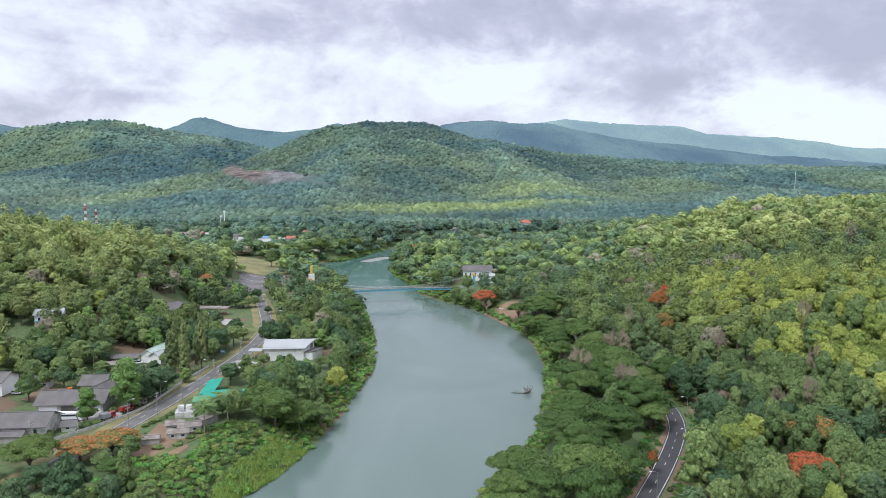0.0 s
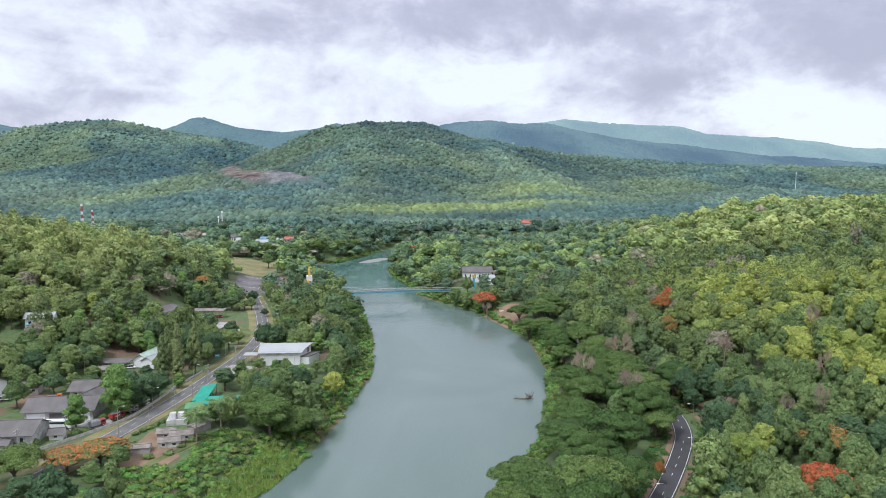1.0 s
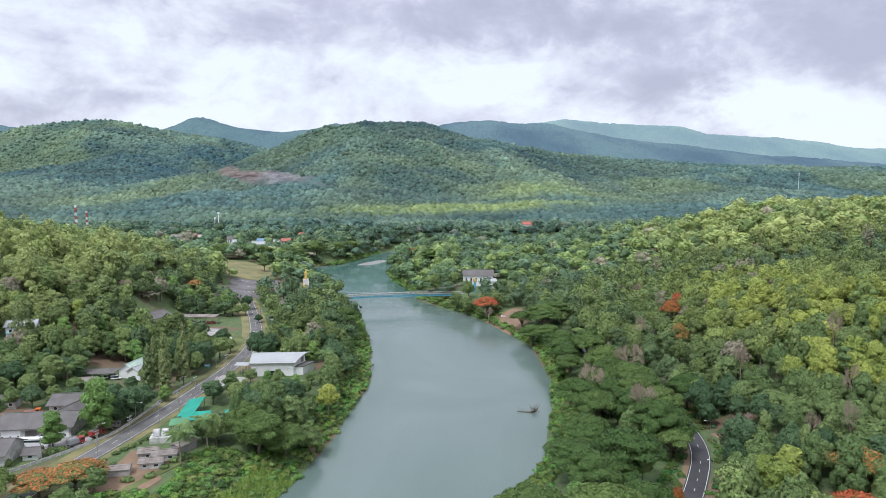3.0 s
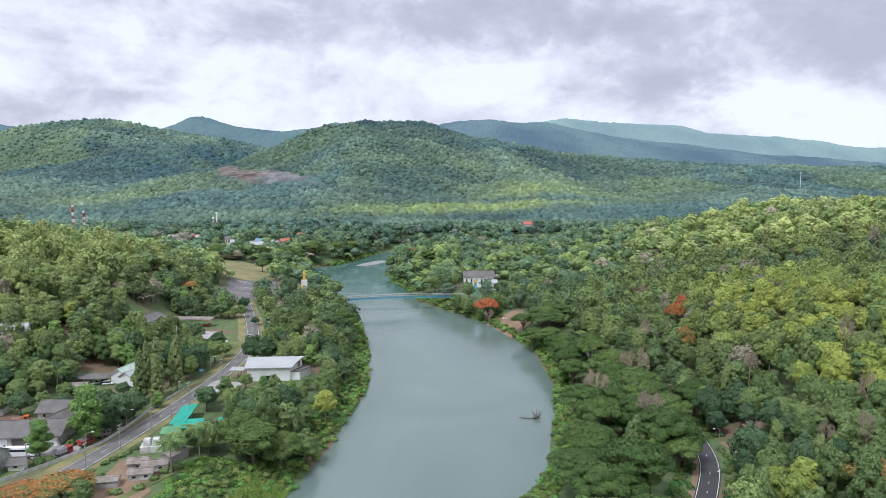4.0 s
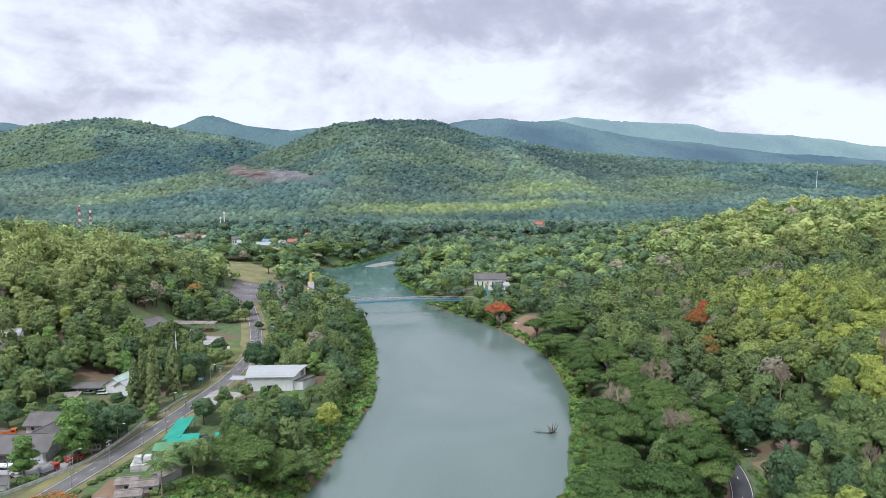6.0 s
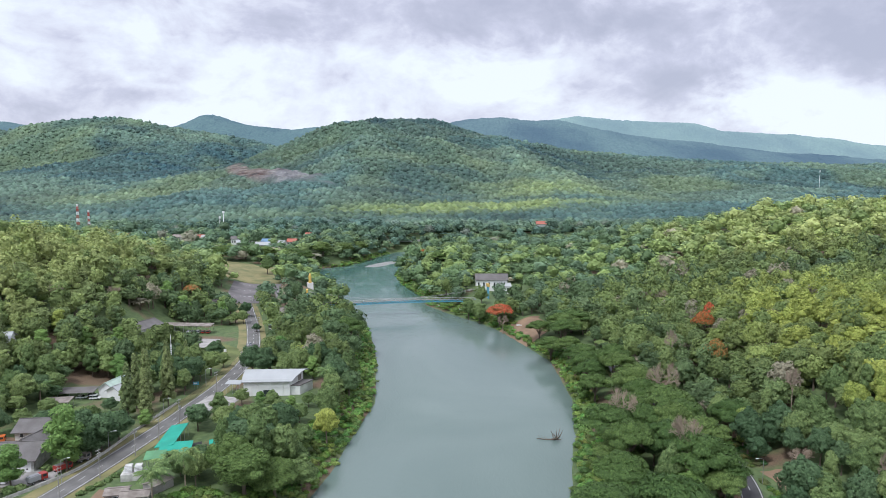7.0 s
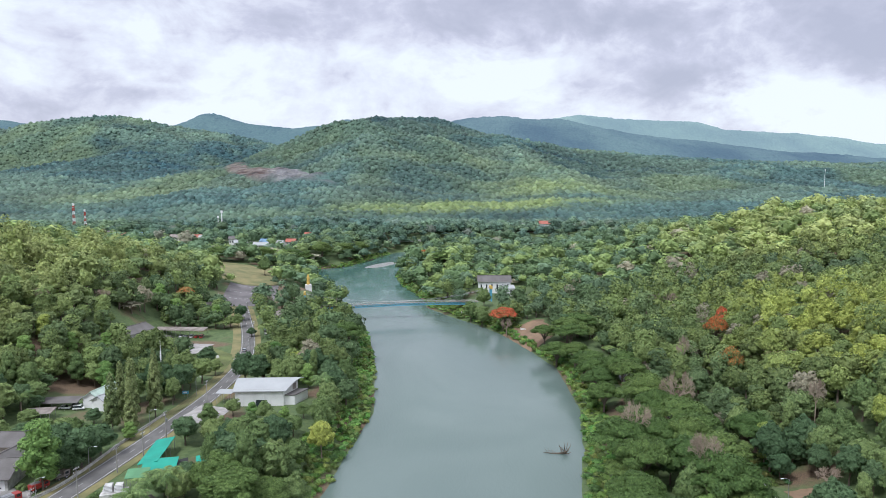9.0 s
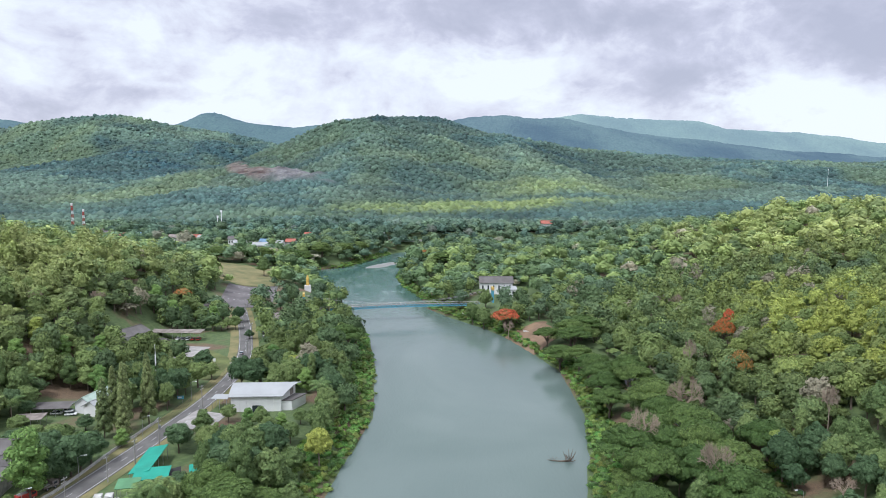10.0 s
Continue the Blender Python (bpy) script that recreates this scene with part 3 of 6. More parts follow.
# ---- trees ----


def lobes_of(rng, kind):
    """Lobes of a crown: centres and radii, for a crown of radius 1."""
    if kind == "round":
        out = [((0, 0, 1.5), (0.7, 0.7, 0.72)), ((0.1, -0.1, 1.15), (0.72, 0.72, 0.5))]
        for k in range(26):
            a, r = k * 2.4 + rng.uniform(-0.4, 0.4), rng.uniform(0.25, 0.84)
            out.append(((r * math.cos(a), r * math.sin(a), 1.02 + 1.05 * (1 - r * r) * rng.uniform(0.5, 1.25) + rng.uniform(-0.14, 0.16)), (rng.uniform(0.15, 0.31),) * 2 + (rng.uniform(0.13, 0.26),)))
    elif kind == "umbrella":
        out = [((0, 0, 1.15), (0.5, 0.5, 0.2))]
        for k in range(15):
            a, r = k * 2.4, 0.25 + 0.55 * math.sqrt((k + 0.5) / 15)
            w = rng.uniform(0.24, 0.40)
            out.append(((r * math.cos(a), r * math.sin(a), 1.22 - 0.52 * r * r + rng.uniform(-0.06, 0.06)), (w, w, rng.uniform(0.09, 0.15))))
    elif kind == "tall":
        out = []
        for k in range(15):
            a, z = k * 2.4, 0.7 + 0.155 * k
            r = 0.62 * (1 - abs(k - 5) / 12) * rng.uniform(0.6, 1.1)
            out.append(((r * math.cos(a), r * math.sin(a), z), (rng.uniform(0.3, 0.5),) * 2 + (rng.uniform(0.28, 0.4),)))
    elif kind == "cone":
        out = []
        for k in range(30):
            z = 0.7 + 4.3 * (k / 29) ** 0.9
            w = 0.72 * (1 - (z - 0.7) / 4.9) ** 0.75
            a = k * 2.4
            out.append(((w * 0.7 * math.cos(a), w * 0.7 * math.sin(a), z), (0.12 + 0.34 * w, 0.12 + 0.34 * w, 0.36)))
    else:
        out = [((0, 0, 0.45), (0.6, 0.6, 0.5))]
        for k in range(5):
            a = k * 1.25 + rng.uniform(0, 0.5)
            out.append(((0.5 * math.cos(a), 0.5 * math.sin(a), rng.uniform(0.25, 0.55)), (rng.uniform(0.35, 0.5),) * 2 + (rng.uniform(0.3, 0.45),)))
    return np.array([c for c, r in out]), np.array([r for c, r in out])


ICO = bmesh.new()
bmesh.ops.create_icosphere(ICO, subdivisions=1, radius=1.0)
ICO_V, ICO_F = np.array([v.co[:] for v in ICO.verts]), np.array([[v.index for v in f.verts] for f in ICO.faces])
ICO.free()


def crown_mesh(seed, kind, cards, size, core=0.8, jitter=0.4, cores=14):
    """Vertices and triangles of a crown: many small leaf clumps round a few dark cores."""
    rng = np.random.default_rng(seed)
    centres, radii = lobes_of(random.Random(seed), kind)
    area = (radii[:, 0] * radii[:, 1]) ** 0.8 * (radii[:, 2] ** 0.4)
    pick = rng.choice(len(area), cards * 2, p=area / area.sum())
    d = rng.normal(size=(cards * 2, 3))
    d /= np.linalg.norm(d, axis=1, keepdims=True)
    d[:, 2] = np.where(d[:, 2] < -0.35, -d[:, 2], d[:, 2])
    p = centres[pick] + radii[pick] * d * rng.uniform(0.8, 1.14, (cards * 2, 1))
    inside = (np.linalg.norm((p[:, None] - centres[None]) / radii[None], axis=2) < 0.8).any(1)
    order = np.argsort(inside, kind="stable")[:cards]
    p, d, rr = p[order], d[order], radii[pick][order]
    n = d / rr
    n /= np.linalg.norm(n, axis=1, keepdims=True)
    soft_n = n + 0.5 * (p - np.array((0, 0, 0.55 * centres[:, 2].max()))) + rng.normal(size=n.shape) * 0.25 + np.array((0, 0, 0.1))
    if kind == "cone":
        soft_n = n + 1.2 * p * np.array((1, 1, 0)) + rng.normal(size=n.shape) * 0.3 + np.array((0, 0, 0.5))
    n += rng.normal(size=n.shape) * jitter + np.array((0, 0, 0.25))
    n /= np.linalg.norm(n, axis=1, keepdims=True)
    u = np.cross(n, rng.normal(size=n.shape))
    u /= np.linalg.norm(u, axis=1, keepdims=True)
    v = np.cross(n, u)
    s = size * rng.uniform(0.6, 1.5, (cards, 1))
    corners = [p + s * (a * u * rng.uniform(0.6, 1.3, (cards, 1)) + b * v * rng.uniform(0.6, 1.3, (cards, 1)) + n * rng.uniform(-0.32, 0.2, (cards, 1)))
               for a, b in ((-0.8, -0.5), (0.85, -0.45), (0.0, 0.95))]
    verts = np.stack(corners, 1).reshape(-1, 3)
    tris = np.arange(cards * 3).reshape(-1, 3)
    norms = np.repeat(soft_n, 3, axis=0)
    if core:
        shell = ICO_F if cores > 12 else ICO_F[ICO_V[ICO_F][:, :, 2].mean(1) > -0.3]
        for c, r in list(zip(centres, radii))[:cores]:
            tris = np.concatenate([tris, shell + len(verts)])
            verts = np.concatenate([verts, ICO_V * rng.uniform(0.9, 1.1, (len(ICO_V), 1)) * r * core + c])
            norms = np.concatenate([norms, ICO_V])
    return verts, tris, norms / np.linalg.norm(norms, axis=1, keepdims=True)


def simple_trunk(kind):
    top = {"round": 1.3, "umbrella": 1.0, "tall": 1.6}.get(kind, 0.9)
    bm = tube([(0, 0, -0.3), (0.03, 0, 0.5), (0, 0.04, top)], [0.1, 0.075, 0.04], 5)
    bmesh.ops.triangulate(bm, faces=bm.faces[:])
    out = np.array([v.co[:] for v in bm.verts]), np.array([[v.index for v in f.verts] for f in bm.faces])
    bm.free()
    return (*out, np.array([(v[0] + 1e-4, v[1], 0.0) for v in out[0]]))


def bake_woods(name, label, protos, x, y, z, radius, tall, turn, tints):
    """All the trees of a wood in one mesh: protos are shared shapes, placed, turned and sized."""
    vs, fs, ix, ts, ns, base = [], [], [], [], [], 0
    which = np.arange(len(x)) % len(protos)
    for k, (cv, cf, cn, tv, tf, tn) in enumerate(protos):
        w = np.where(which == k)[0]
        for verts, tris, norms, slot in ((cv, cf, cn, 0), (tv, tf, tn, 1)):
            c, s = np.cos(turn[w])[:, None], np.sin(turn[w])[:, None]
            r, h = radius[w][:, None], tall[w][:, None]
            px = (verts[None, :, 0] * c - verts[None, :, 1] * s) * r + x[w][:, None]
            py = (verts[None, :, 0] * s + verts[None, :, 1] * c) * r + y[w][:, None]
            pz = verts[None, :, 2] * h + z[w][:, None]
            vs.append(np.stack([px, py, pz], -1).reshape(-1, 3))
            ns.append(np.stack([norms[None, :, 0] * c - norms[None, :, 1] * s, norms[None, :, 0] * s + norms[None, :, 1] * c, norms[None, :, 2] + 0 * c], -1).reshape(-1, 3))
            fs.append((tris[None] + (base + np.arange(len(w)) * len(verts))[:, None, None]).reshape(-1, 3))
            ix.append(np.full(len(w) * len(tris), slot))
            ts.append(np.repeat(tints[w], len(tris), axis=0))
            base += len(w) * len(verts)
    me = np_mesh(name, np.concatenate(vs), np.concatenate(fs), [LEAF, BARK], np.concatenate(ix), np.concatenate(ts), normals=np.concatenate(ns))
    return tagged(new(name, me), label, "forest", kind="stuff")


ROAD_L = [(-190, -60), (-152, 100), (-128, 200), (-118, 246), (-112.4, 273), (-106.6, 307), (-103.4, 331), (-99.6, 372), (-102, 420), (-115.5, 475), (-135.5, 537), (-143, 558)]
ROAD_R = [(-10, 60), (28, 130), (52, 172), (63.5, 193.5), (73.8, 211.5), (84.6, 232), (92.8, 251), (97.0, 272), (97, 300), (91, 345), (84, 400), (78, 450)]


def spline(points, step=4.0):
    """A smooth line through points, at even steps."""
    p = np.array(points, float)
    p = np.concatenate([[2 * p[0] - p[1]], p, [2 * p[-1] - p[-2]]])
    out = []
    for a, b, c, d in zip(p, p[1:], p[2:], p[3:]):
        n = max(2, int(np.hypot(*(c - b)) / step))
        for k in range(n):
            t = k / n
            out.append(0.5 * (2 * b + (c - a) * t + (2 * a - 5 * b + 4 * c - d) * t * t + (3 * b - a - 3 * c + d) * t ** 3))
    out.append(p[-2])
    return np.array(out)


LINE_L, LINE_R = spline(ROAD_L), spline(ROAD_R)


def from_line(x, y, line):
    d = np.full(np.shape(x), 1e9)
    for a in line[::2]:
        d = np.minimum(d, np.hypot(x - a[0], y - a[1]))
    return d


# Open places in the woods: x0, x1, y0, y1.
CLEAR = [(190, 205, 436, 466), (-122, -96, 572, 646), (-106, -88, 540, 600), (-84, -68, 505, 552), (-172, -126, 232, 322), (-200, -170, 262, 300), (-108, -76, 225, 302), (-100, -48, 304, 372), (-166, -130, 304, 370), (-132, -108, 300, 345), (-216, -194, 336, 350), (-178, -118, 415, 482), (-212, -200, 350, 374),
         (-128, -98, 388, 455), (-172, -118, 556, 640), (-222, -146, 640, 735), (-116, -98, 300, 345), (22, 72, 590, 640), (36, 67, 460, 518), (-112, -98, 485, 545), (101, 115, 246, 268), (18, 70, 556, 592), (-105, -30, 195, 252), (-152, -96, 190, 234), (-160, -126, 228, 240)]


def open_ground(x, y):
    out = (from_river(x, y) < np.where(y > 600, 3.5, 9)) | (from_line(x, y, LINE_L) < 10) | (from_line(x, y, LINE_R) < np.where(y < 245, 9.5, 7.5))
    for x0, x1, y0, y1 in CLEAR:
        out |= (x > x0) & (x < x1) & (y > y0) & (y < y1)
    for n, (a, b, c, w) in enumerate(VILLAGE):
        out |= (np.abs(x - a) < w / 2 + 2) & (y > b - 16) & (y < b + 8)
    return out


VILLAGE = [(-382, 907, 2, 10), (-386, 954, 3, 9), (-353, 911, 0, 12), (-322, 905, 1, 12), (-306, 885, 0, 12), (-304, 937, 2, 12), (-289, 908, 5, 10), (-287, 1041, 0, 14), (-236, 879, 0, 15), (-252, 903, 4, 9), (-207, 859, 5, 17),
           (-211, 896, 3, 12), (-232, 919, 0, 8), (-216, 1022, 4, 12), (-182, 903, 2, 11), (-173, 961, 2, 8), (-505, 1035, 2, 13), (-464, 1006, 1, 14), (-419, 945, 4, 12), (-190, 883, 5, 8)]


def in_view(x, y):
    return (np.abs(x) < 0.66 * y + 14) & (y > 175)


def sight_cap(x, y):
    """How tall trees may grow: kept low before the village houses so the camera sees them."""
    out = np.full(np.shape(x), 99.0)
    for a, b, c, w in VILLAGE:
        out = np.where((np.abs(x - a) < w / 2 + 3) & (y > b - 100) & (y < b), np.minimum(out, 2.0 + 0.085 * (b - y)), out)
    return out


def scattered(x0, x1, y0, y1, step, seed):
    rng = np.random.default_rng(seed)
    X, Y = np.meshgrid(np.arange(x0, x1, step), np.arange(y0, y1, step))
    X, Y = X + rng.uniform(-0.45, 0.45, X.shape) * step, Y + rng.uniform(-0.45, 0.45, Y.shape) * step
    return X.ravel(), Y.ravel(), rng


def wood(name, label, protos, x, y, rng, lo, hi, stretch=1.0, light=1.0, most=99.0):
    r = rng.uniform(lo * 0.85, hi * 1.08, len(x)) * (1 + 0.25 * (rng.random(len(x)) > 0.93))
    tall = r * rng.uniform(0.75, 1.2, len(x)) * stretch
    tall, r = np.minimum(tall, most / 1.9), r * np.clip(most / 9.0, 0.45, 1.0)
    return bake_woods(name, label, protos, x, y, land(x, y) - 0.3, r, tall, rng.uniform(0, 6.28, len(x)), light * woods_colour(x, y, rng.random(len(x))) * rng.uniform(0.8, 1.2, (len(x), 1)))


NEAR_PROTOS = [(*crown_mesh(100 + k, kind, 300, 0.125, core=0.86, cores=4), *simple_trunk(kind)) for k, kind in enumerate(("round", "round", "tall", "round", "umbrella", "round"))]
MID_PROTOS = [(*crown_mesh(200 + k, kind, 84, 0.19, core=0.9, cores=2), np.zeros((3, 3)), np.zeros((0, 3), int), np.ones((3, 3))) for k, kind in enumerate(("round", "round", "umbrella", "round"))]
FINE_BUSH_PROTOS = [(*crown_mesh(340 + k, "bush", 130, 0.15, core=0.85, cores=2), *simple_trunk("bush")) for k in range(4)]
BUSH_PROTOS = [(*crown_mesh(300 + k, "bush", 44, 0.31, cores=1), *simple_trunk("bush")) for k in range(3)]


def near_right_strip(x, y):
    """The strip of rain trees between the water and the road."""
    return (x > bank_right(y)) & (x < np.interp(y, LINE_R[:, 1], LINE_R[:, 0]) + 4) & (y < 470)


# Single crowns over the nearer slopes of the far hills.
hx, hy, rng = [], [], np.random.default_rng(12)
for y0, y1, step in ((1085, 1500, 8.6), (1500, 1950, 10.4), (1950, 2500, 13.0), (2500, 2980, 16.0)):
    a, b, _ = scattered(-0.70 * y1, 0.70 * y1 if y0 < 2400 else -0.12 * y1, y0, y1, step, int(y0))
    hx.append(a)
    hy.append(b)
hx, hy = np.concatenate(hx), np.concatenate(hy)
ok = (np.abs(hx) < 0.69 * hy) & (quarry_at(hx, hy) < 0.55) & (from_river(hx, hy) > 10)
hx, hy = hx[ok], hy[ok]
hr = (3.0 + 4.8 * rng.random(len(hx)) ** 1.5) * (1 + 0.0001 * (hy - 1000))
FAR_PROTOS = []
for k in range(9):
    r9 = np.random.default_rng(k)
    FAR_PROTOS.append((ICO_V * r9.uniform(0.8, 1.2, (12, 1)), ICO_F[ICO_V[ICO_F][:, :, 2].mean(1) > -0.3], ICO_V + np.array((0, 0, 0.3)) + r9.normal(size=(12, 3)) * 0.25, np.zeros((3, 3)), np.zeros((0, 3), int), np.ones((3, 3))))
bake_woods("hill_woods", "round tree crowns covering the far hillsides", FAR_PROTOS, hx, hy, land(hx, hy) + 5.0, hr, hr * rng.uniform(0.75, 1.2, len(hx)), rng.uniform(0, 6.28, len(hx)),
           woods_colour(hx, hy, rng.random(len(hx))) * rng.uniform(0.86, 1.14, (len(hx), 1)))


# ---- single trees ----


def limbs(seed, kind):
    """A trunk with limbs that reach into the crown."""
    rng = random.Random(seed)
    centres, radii = lobes_of(random.Random(seed), kind)
    fork = {"round": 0.75, "umbrella": 0.45, "tall": 0.7, "cone": 1.0}.get(kind, 0.2)
    top = float(centres[:, 2].max())
    bm = tube([(0, 0, -0.25), (0.02, 0.01, 0.0), (0.03, 0, fork * 0.6), (0, 0.03, fork), (0, 0, top * 0.9)], [0.085, 0.07, 0.055, 0.05, 0.015], 7)
    for c in centres[:10]:
        m = (0.35 * c[0], 0.35 * c[1], fork + 0.45 * max(c[2] - fork, 0.1))
        add_tube(bm, [(0, 0.02, fork * rng.uniform(0.8, 1.0)), m, tuple(c)], [0.032, 0.022, 0.01], 5)
    return bm


def crown_part(seed, kind, cards, size, material, parent, name="crown", label="", core=0.8, z0=-9.0):
    verts, tris, norms = crown_mesh(seed, kind, cards, size, core)
    if z0 > -9:
        keep = (verts[tris][:, :, 2].min(1) > z0)
        tris = tris[keep]
    ob = new(name, np_mesh(name, verts, tris, [material], normals=norms))
    ob.parent = parent
    return tagged(ob, label)


TREE_KINDS = {
    "rain": ("umbrella", 7000, 0.034, LEAF_RAIN, "rain_tree", "wide umbrella-crowned rain tree with dark green leaves"),
    "mid": ("round", 3800, 0.066, LEAF_MID, "broadleaf_tree", "leafy broadleaf tree with a rounded green crown"),
    "dark": ("round", 3800, 0.066, LEAF_DARK, "broadleaf_tree", "dense broadleaf tree with dark green foliage"),
    "lime": ("round", 3600, 0.066, LEAF_LIME, "broadleaf_tree", "yellow-green broadleaf tree in fresh leaf"),
    "tall": ("tall", 4000, 0.068, LEAF_MID, "broadleaf_tree", "tall green tree with leaves down its sides"),
    "talllime": ("tall", 3800, 0.068, LEAF_LIME, "broadleaf_tree", "tall slender tree with yellow-green leaves"),
    "bright": ("tall", 4200, 0.064, LEAF_BRIGHT, "broadleaf_tree", "tall broad tree with bright green leaves"),
    "casuarina": ("cone", 3000, 0.10, LEAF_GREY, "casuarina_tree", "tall grey-green casuarina with feathery needles"),
    "dome": ("round", 8000, 0.038, LEAF_RAIN, "broadleaf_tree", "huge dense tree with a domed dark green crown"),
    "bush": ("bush", 500, 0.14, LEAF_MID, "bush", "rounded green bush at the water's edge"),
}
TREES = {}
for n, (key, (kind, cards, size, material, name, label)) in enumerate(TREE_KINDS.items()):
    TREES[key] = []
    for v in range(3):
        r = root(name, pose(0, 0, 0), label, "bush" if key == "bush" else "tree", "trees of the valley")
        part("trunk", limbs(40 * n + v, kind), PALEBARK if "lime" in key else BARK, r, "grey-brown bark")
        crown_part(40 * n + v, kind, cards, size, material, r)
        TREES[key].append([r, False])
for key, material, label in (("flame", LEAF_FLAME, "flame tree covered in orange-red blossom"), ("ochre", LEAF_OCHRE, "flat-crowned tree with ochre-orange blossom")):
    TREES[key] = []
    for v in range(2):
        r = root("flame_tree", pose(0, 0, 0), label, "tree", "blossoming trees")
        part("trunk", limbs(900 + v, "umbrella"), BARK, r, "grey-brown bark")
        crown_part(900 + v, "umbrella", 4200, 0.042, LEAF_MID, r)
        crown_part(900 + v, "umbrella", 3400 if key == "flame" else 1500, 0.042, material, r, "blossom", "orange-red blossom", core=0, z0=0.82).scale = (1.03, 1.03, 1.04)
        TREES[key].append([r, False])


def bare_tree_parts(seed, spread):
    rng = random.Random(seed)
    trunk = tube([(0, 0, -0.2), (0.02, 0, 0.3), (0, 0.02, 0.72)], [0.07, 0.058, 0.045], 7)
    twigs = bmesh.new()

    def grow(p, d, length, r, level):
        q = p + d * length
        if level > 4:
            add_tube(twigs, [p, q], [r, r * 0.6], 3)
            if level > 5:
                return
        else:
            add_tube(twigs, [p, (p + q) / 2 + Vector((rng.uniform(-1, 1), rng.uniform(-1, 1), rng.uniform(-1, 1))) * length * 0.08, q], [r, r * 0.88, r * 0.74], 4 if level < 3 else 3)
        for k in range(3):
            e = (d + Vector((rng.uniform(-1, 1), rng.uniform(-1, 1), rng.uniform(-0.55, 0.6))) * spread).normalized()
            grow(q, e, length * rng.uniform(0.66, 0.84), r * 0.68, level + 1)

    for k in range(5):
        a = k * 1.26 + rng.uniform(-0.4, 0.4)
        grow(Vector((0, 0, 0.42)), Vector((0.8 * math.cos(a), 0.8 * math.sin(a), 0.62)).normalized(), 0.36, 0.034, 1)
    wide = max(math.hypot(v.co.x, v.co.y) for v in twigs.verts)
    top = max(v.co.z for v in twigs.verts)
    for v in twigs.verts:
        v.co = Vector((v.co.x / wide, v.co.y / wide, 0.70 + (v.co.z - 0.42) * 0.66 / (top - 0.42)))
    return trunk, twigs


TREES["bare"] = []
for v in range(2):
    r = root("bare_tree", pose(0, 0, 0), "leafless tree with a dense crown of pale brown twigs", "tree", "leafless trees")
    tr, tw = bare_tree_parts(70 + v, 0.8)
    part("trunk", tr, PALEBARK, r)
    part("branch", tw, PALEBARK, r, "pale brown leafless branches")
    TREES["bare"].append([r, False])


def frond_mesh():
    """A coconut frond along +x that droops, with leaflets on both sides."""
    verts, tris = [], []
    for k in range(36):
        t = 0.10 + 0.90 * k / 36
        x, z = t, 0.35 * t - 0.75 * t * t
        ln = 0.40 * math.sin(math.pi * (0.12 + 0.85 * k / 36)) + 0.05
        for side in (-1, 1):
            i = len(verts)
            verts += [(x, 0, z), (x + 0.028, 0, z - 0.01), (x + 0.13, side * ln * 0.8, z - 0.6 * ln)]
            tris.append((i, i + 1, i + 2))
    i = len(verts)
    verts += [(0, -0.02, 0), (0, 0.02, 0), (0.55, 0, -0.02), (1, 0, -0.4)]
    tris += [(i, i + 1, i + 2), (i + 1, i + 3, i + 2)]
    return np_mesh("frond", np.array(verts), np.array(tris), [LEAF_PALM])


FROND = frond_mesh()


def palm(x, y, tall, lean, seed):
    rng = random.Random(seed)
    r = root("coconut_palm", pose(x, y, height(x, y), 0, 0, rng.uniform(0, 360)), "coconut palm with a slim grey trunk and drooping fronds", "palm tree", "coconut palms")
    part("trunk", tube([(0, 0, -0.4), (0.1 * lean, 0, tall * 0.4), (0.5 * lean, 0, tall * 0.75), (lean, 0, tall)], [0.24, 0.19, 0.16, 0.13], 8), PALEBARK, r, "slim ringed grey trunk")
    for k in range(17):
        f = new("frond", FROND)
        f.parent = r
        up = -58 + 80 * (k / 16) + rng.uniform(-8, 8)
        f.matrix_local = Matrix.Translation((lean, 0, tall)) @ pose(0, 0, 0, 0, 0, k * 137.5) @ pose(0, 0, 0, rng.uniform(-15, 15), up * 0.6, 0) @ Matrix.Scale(rng.uniform(4.4, 5.4), 4)
    return r


def plant(key, x, y, radius, tall, seed=0, sink=0.2, variant=None):
    """One tree of a kind; the first of each shape is used itself, the rest are copies."""
    pool = TREES[key]
    slot = pool[(seed if variant is None else variant) % len(pool)]
    m = pose(x, y, height(x, y) - sink, 0, 0, (seed * 77) % 360) @ Matrix.Diagonal((radius, radius, tall, 1))
    if not slot[1]:
        slot[0].matrix_world, slot[1] = m, True
        return slot[0]
    src = slot[0]
    made = copy_thing(src, Matrix.Identity(4))
    made.matrix_world = m
    return made


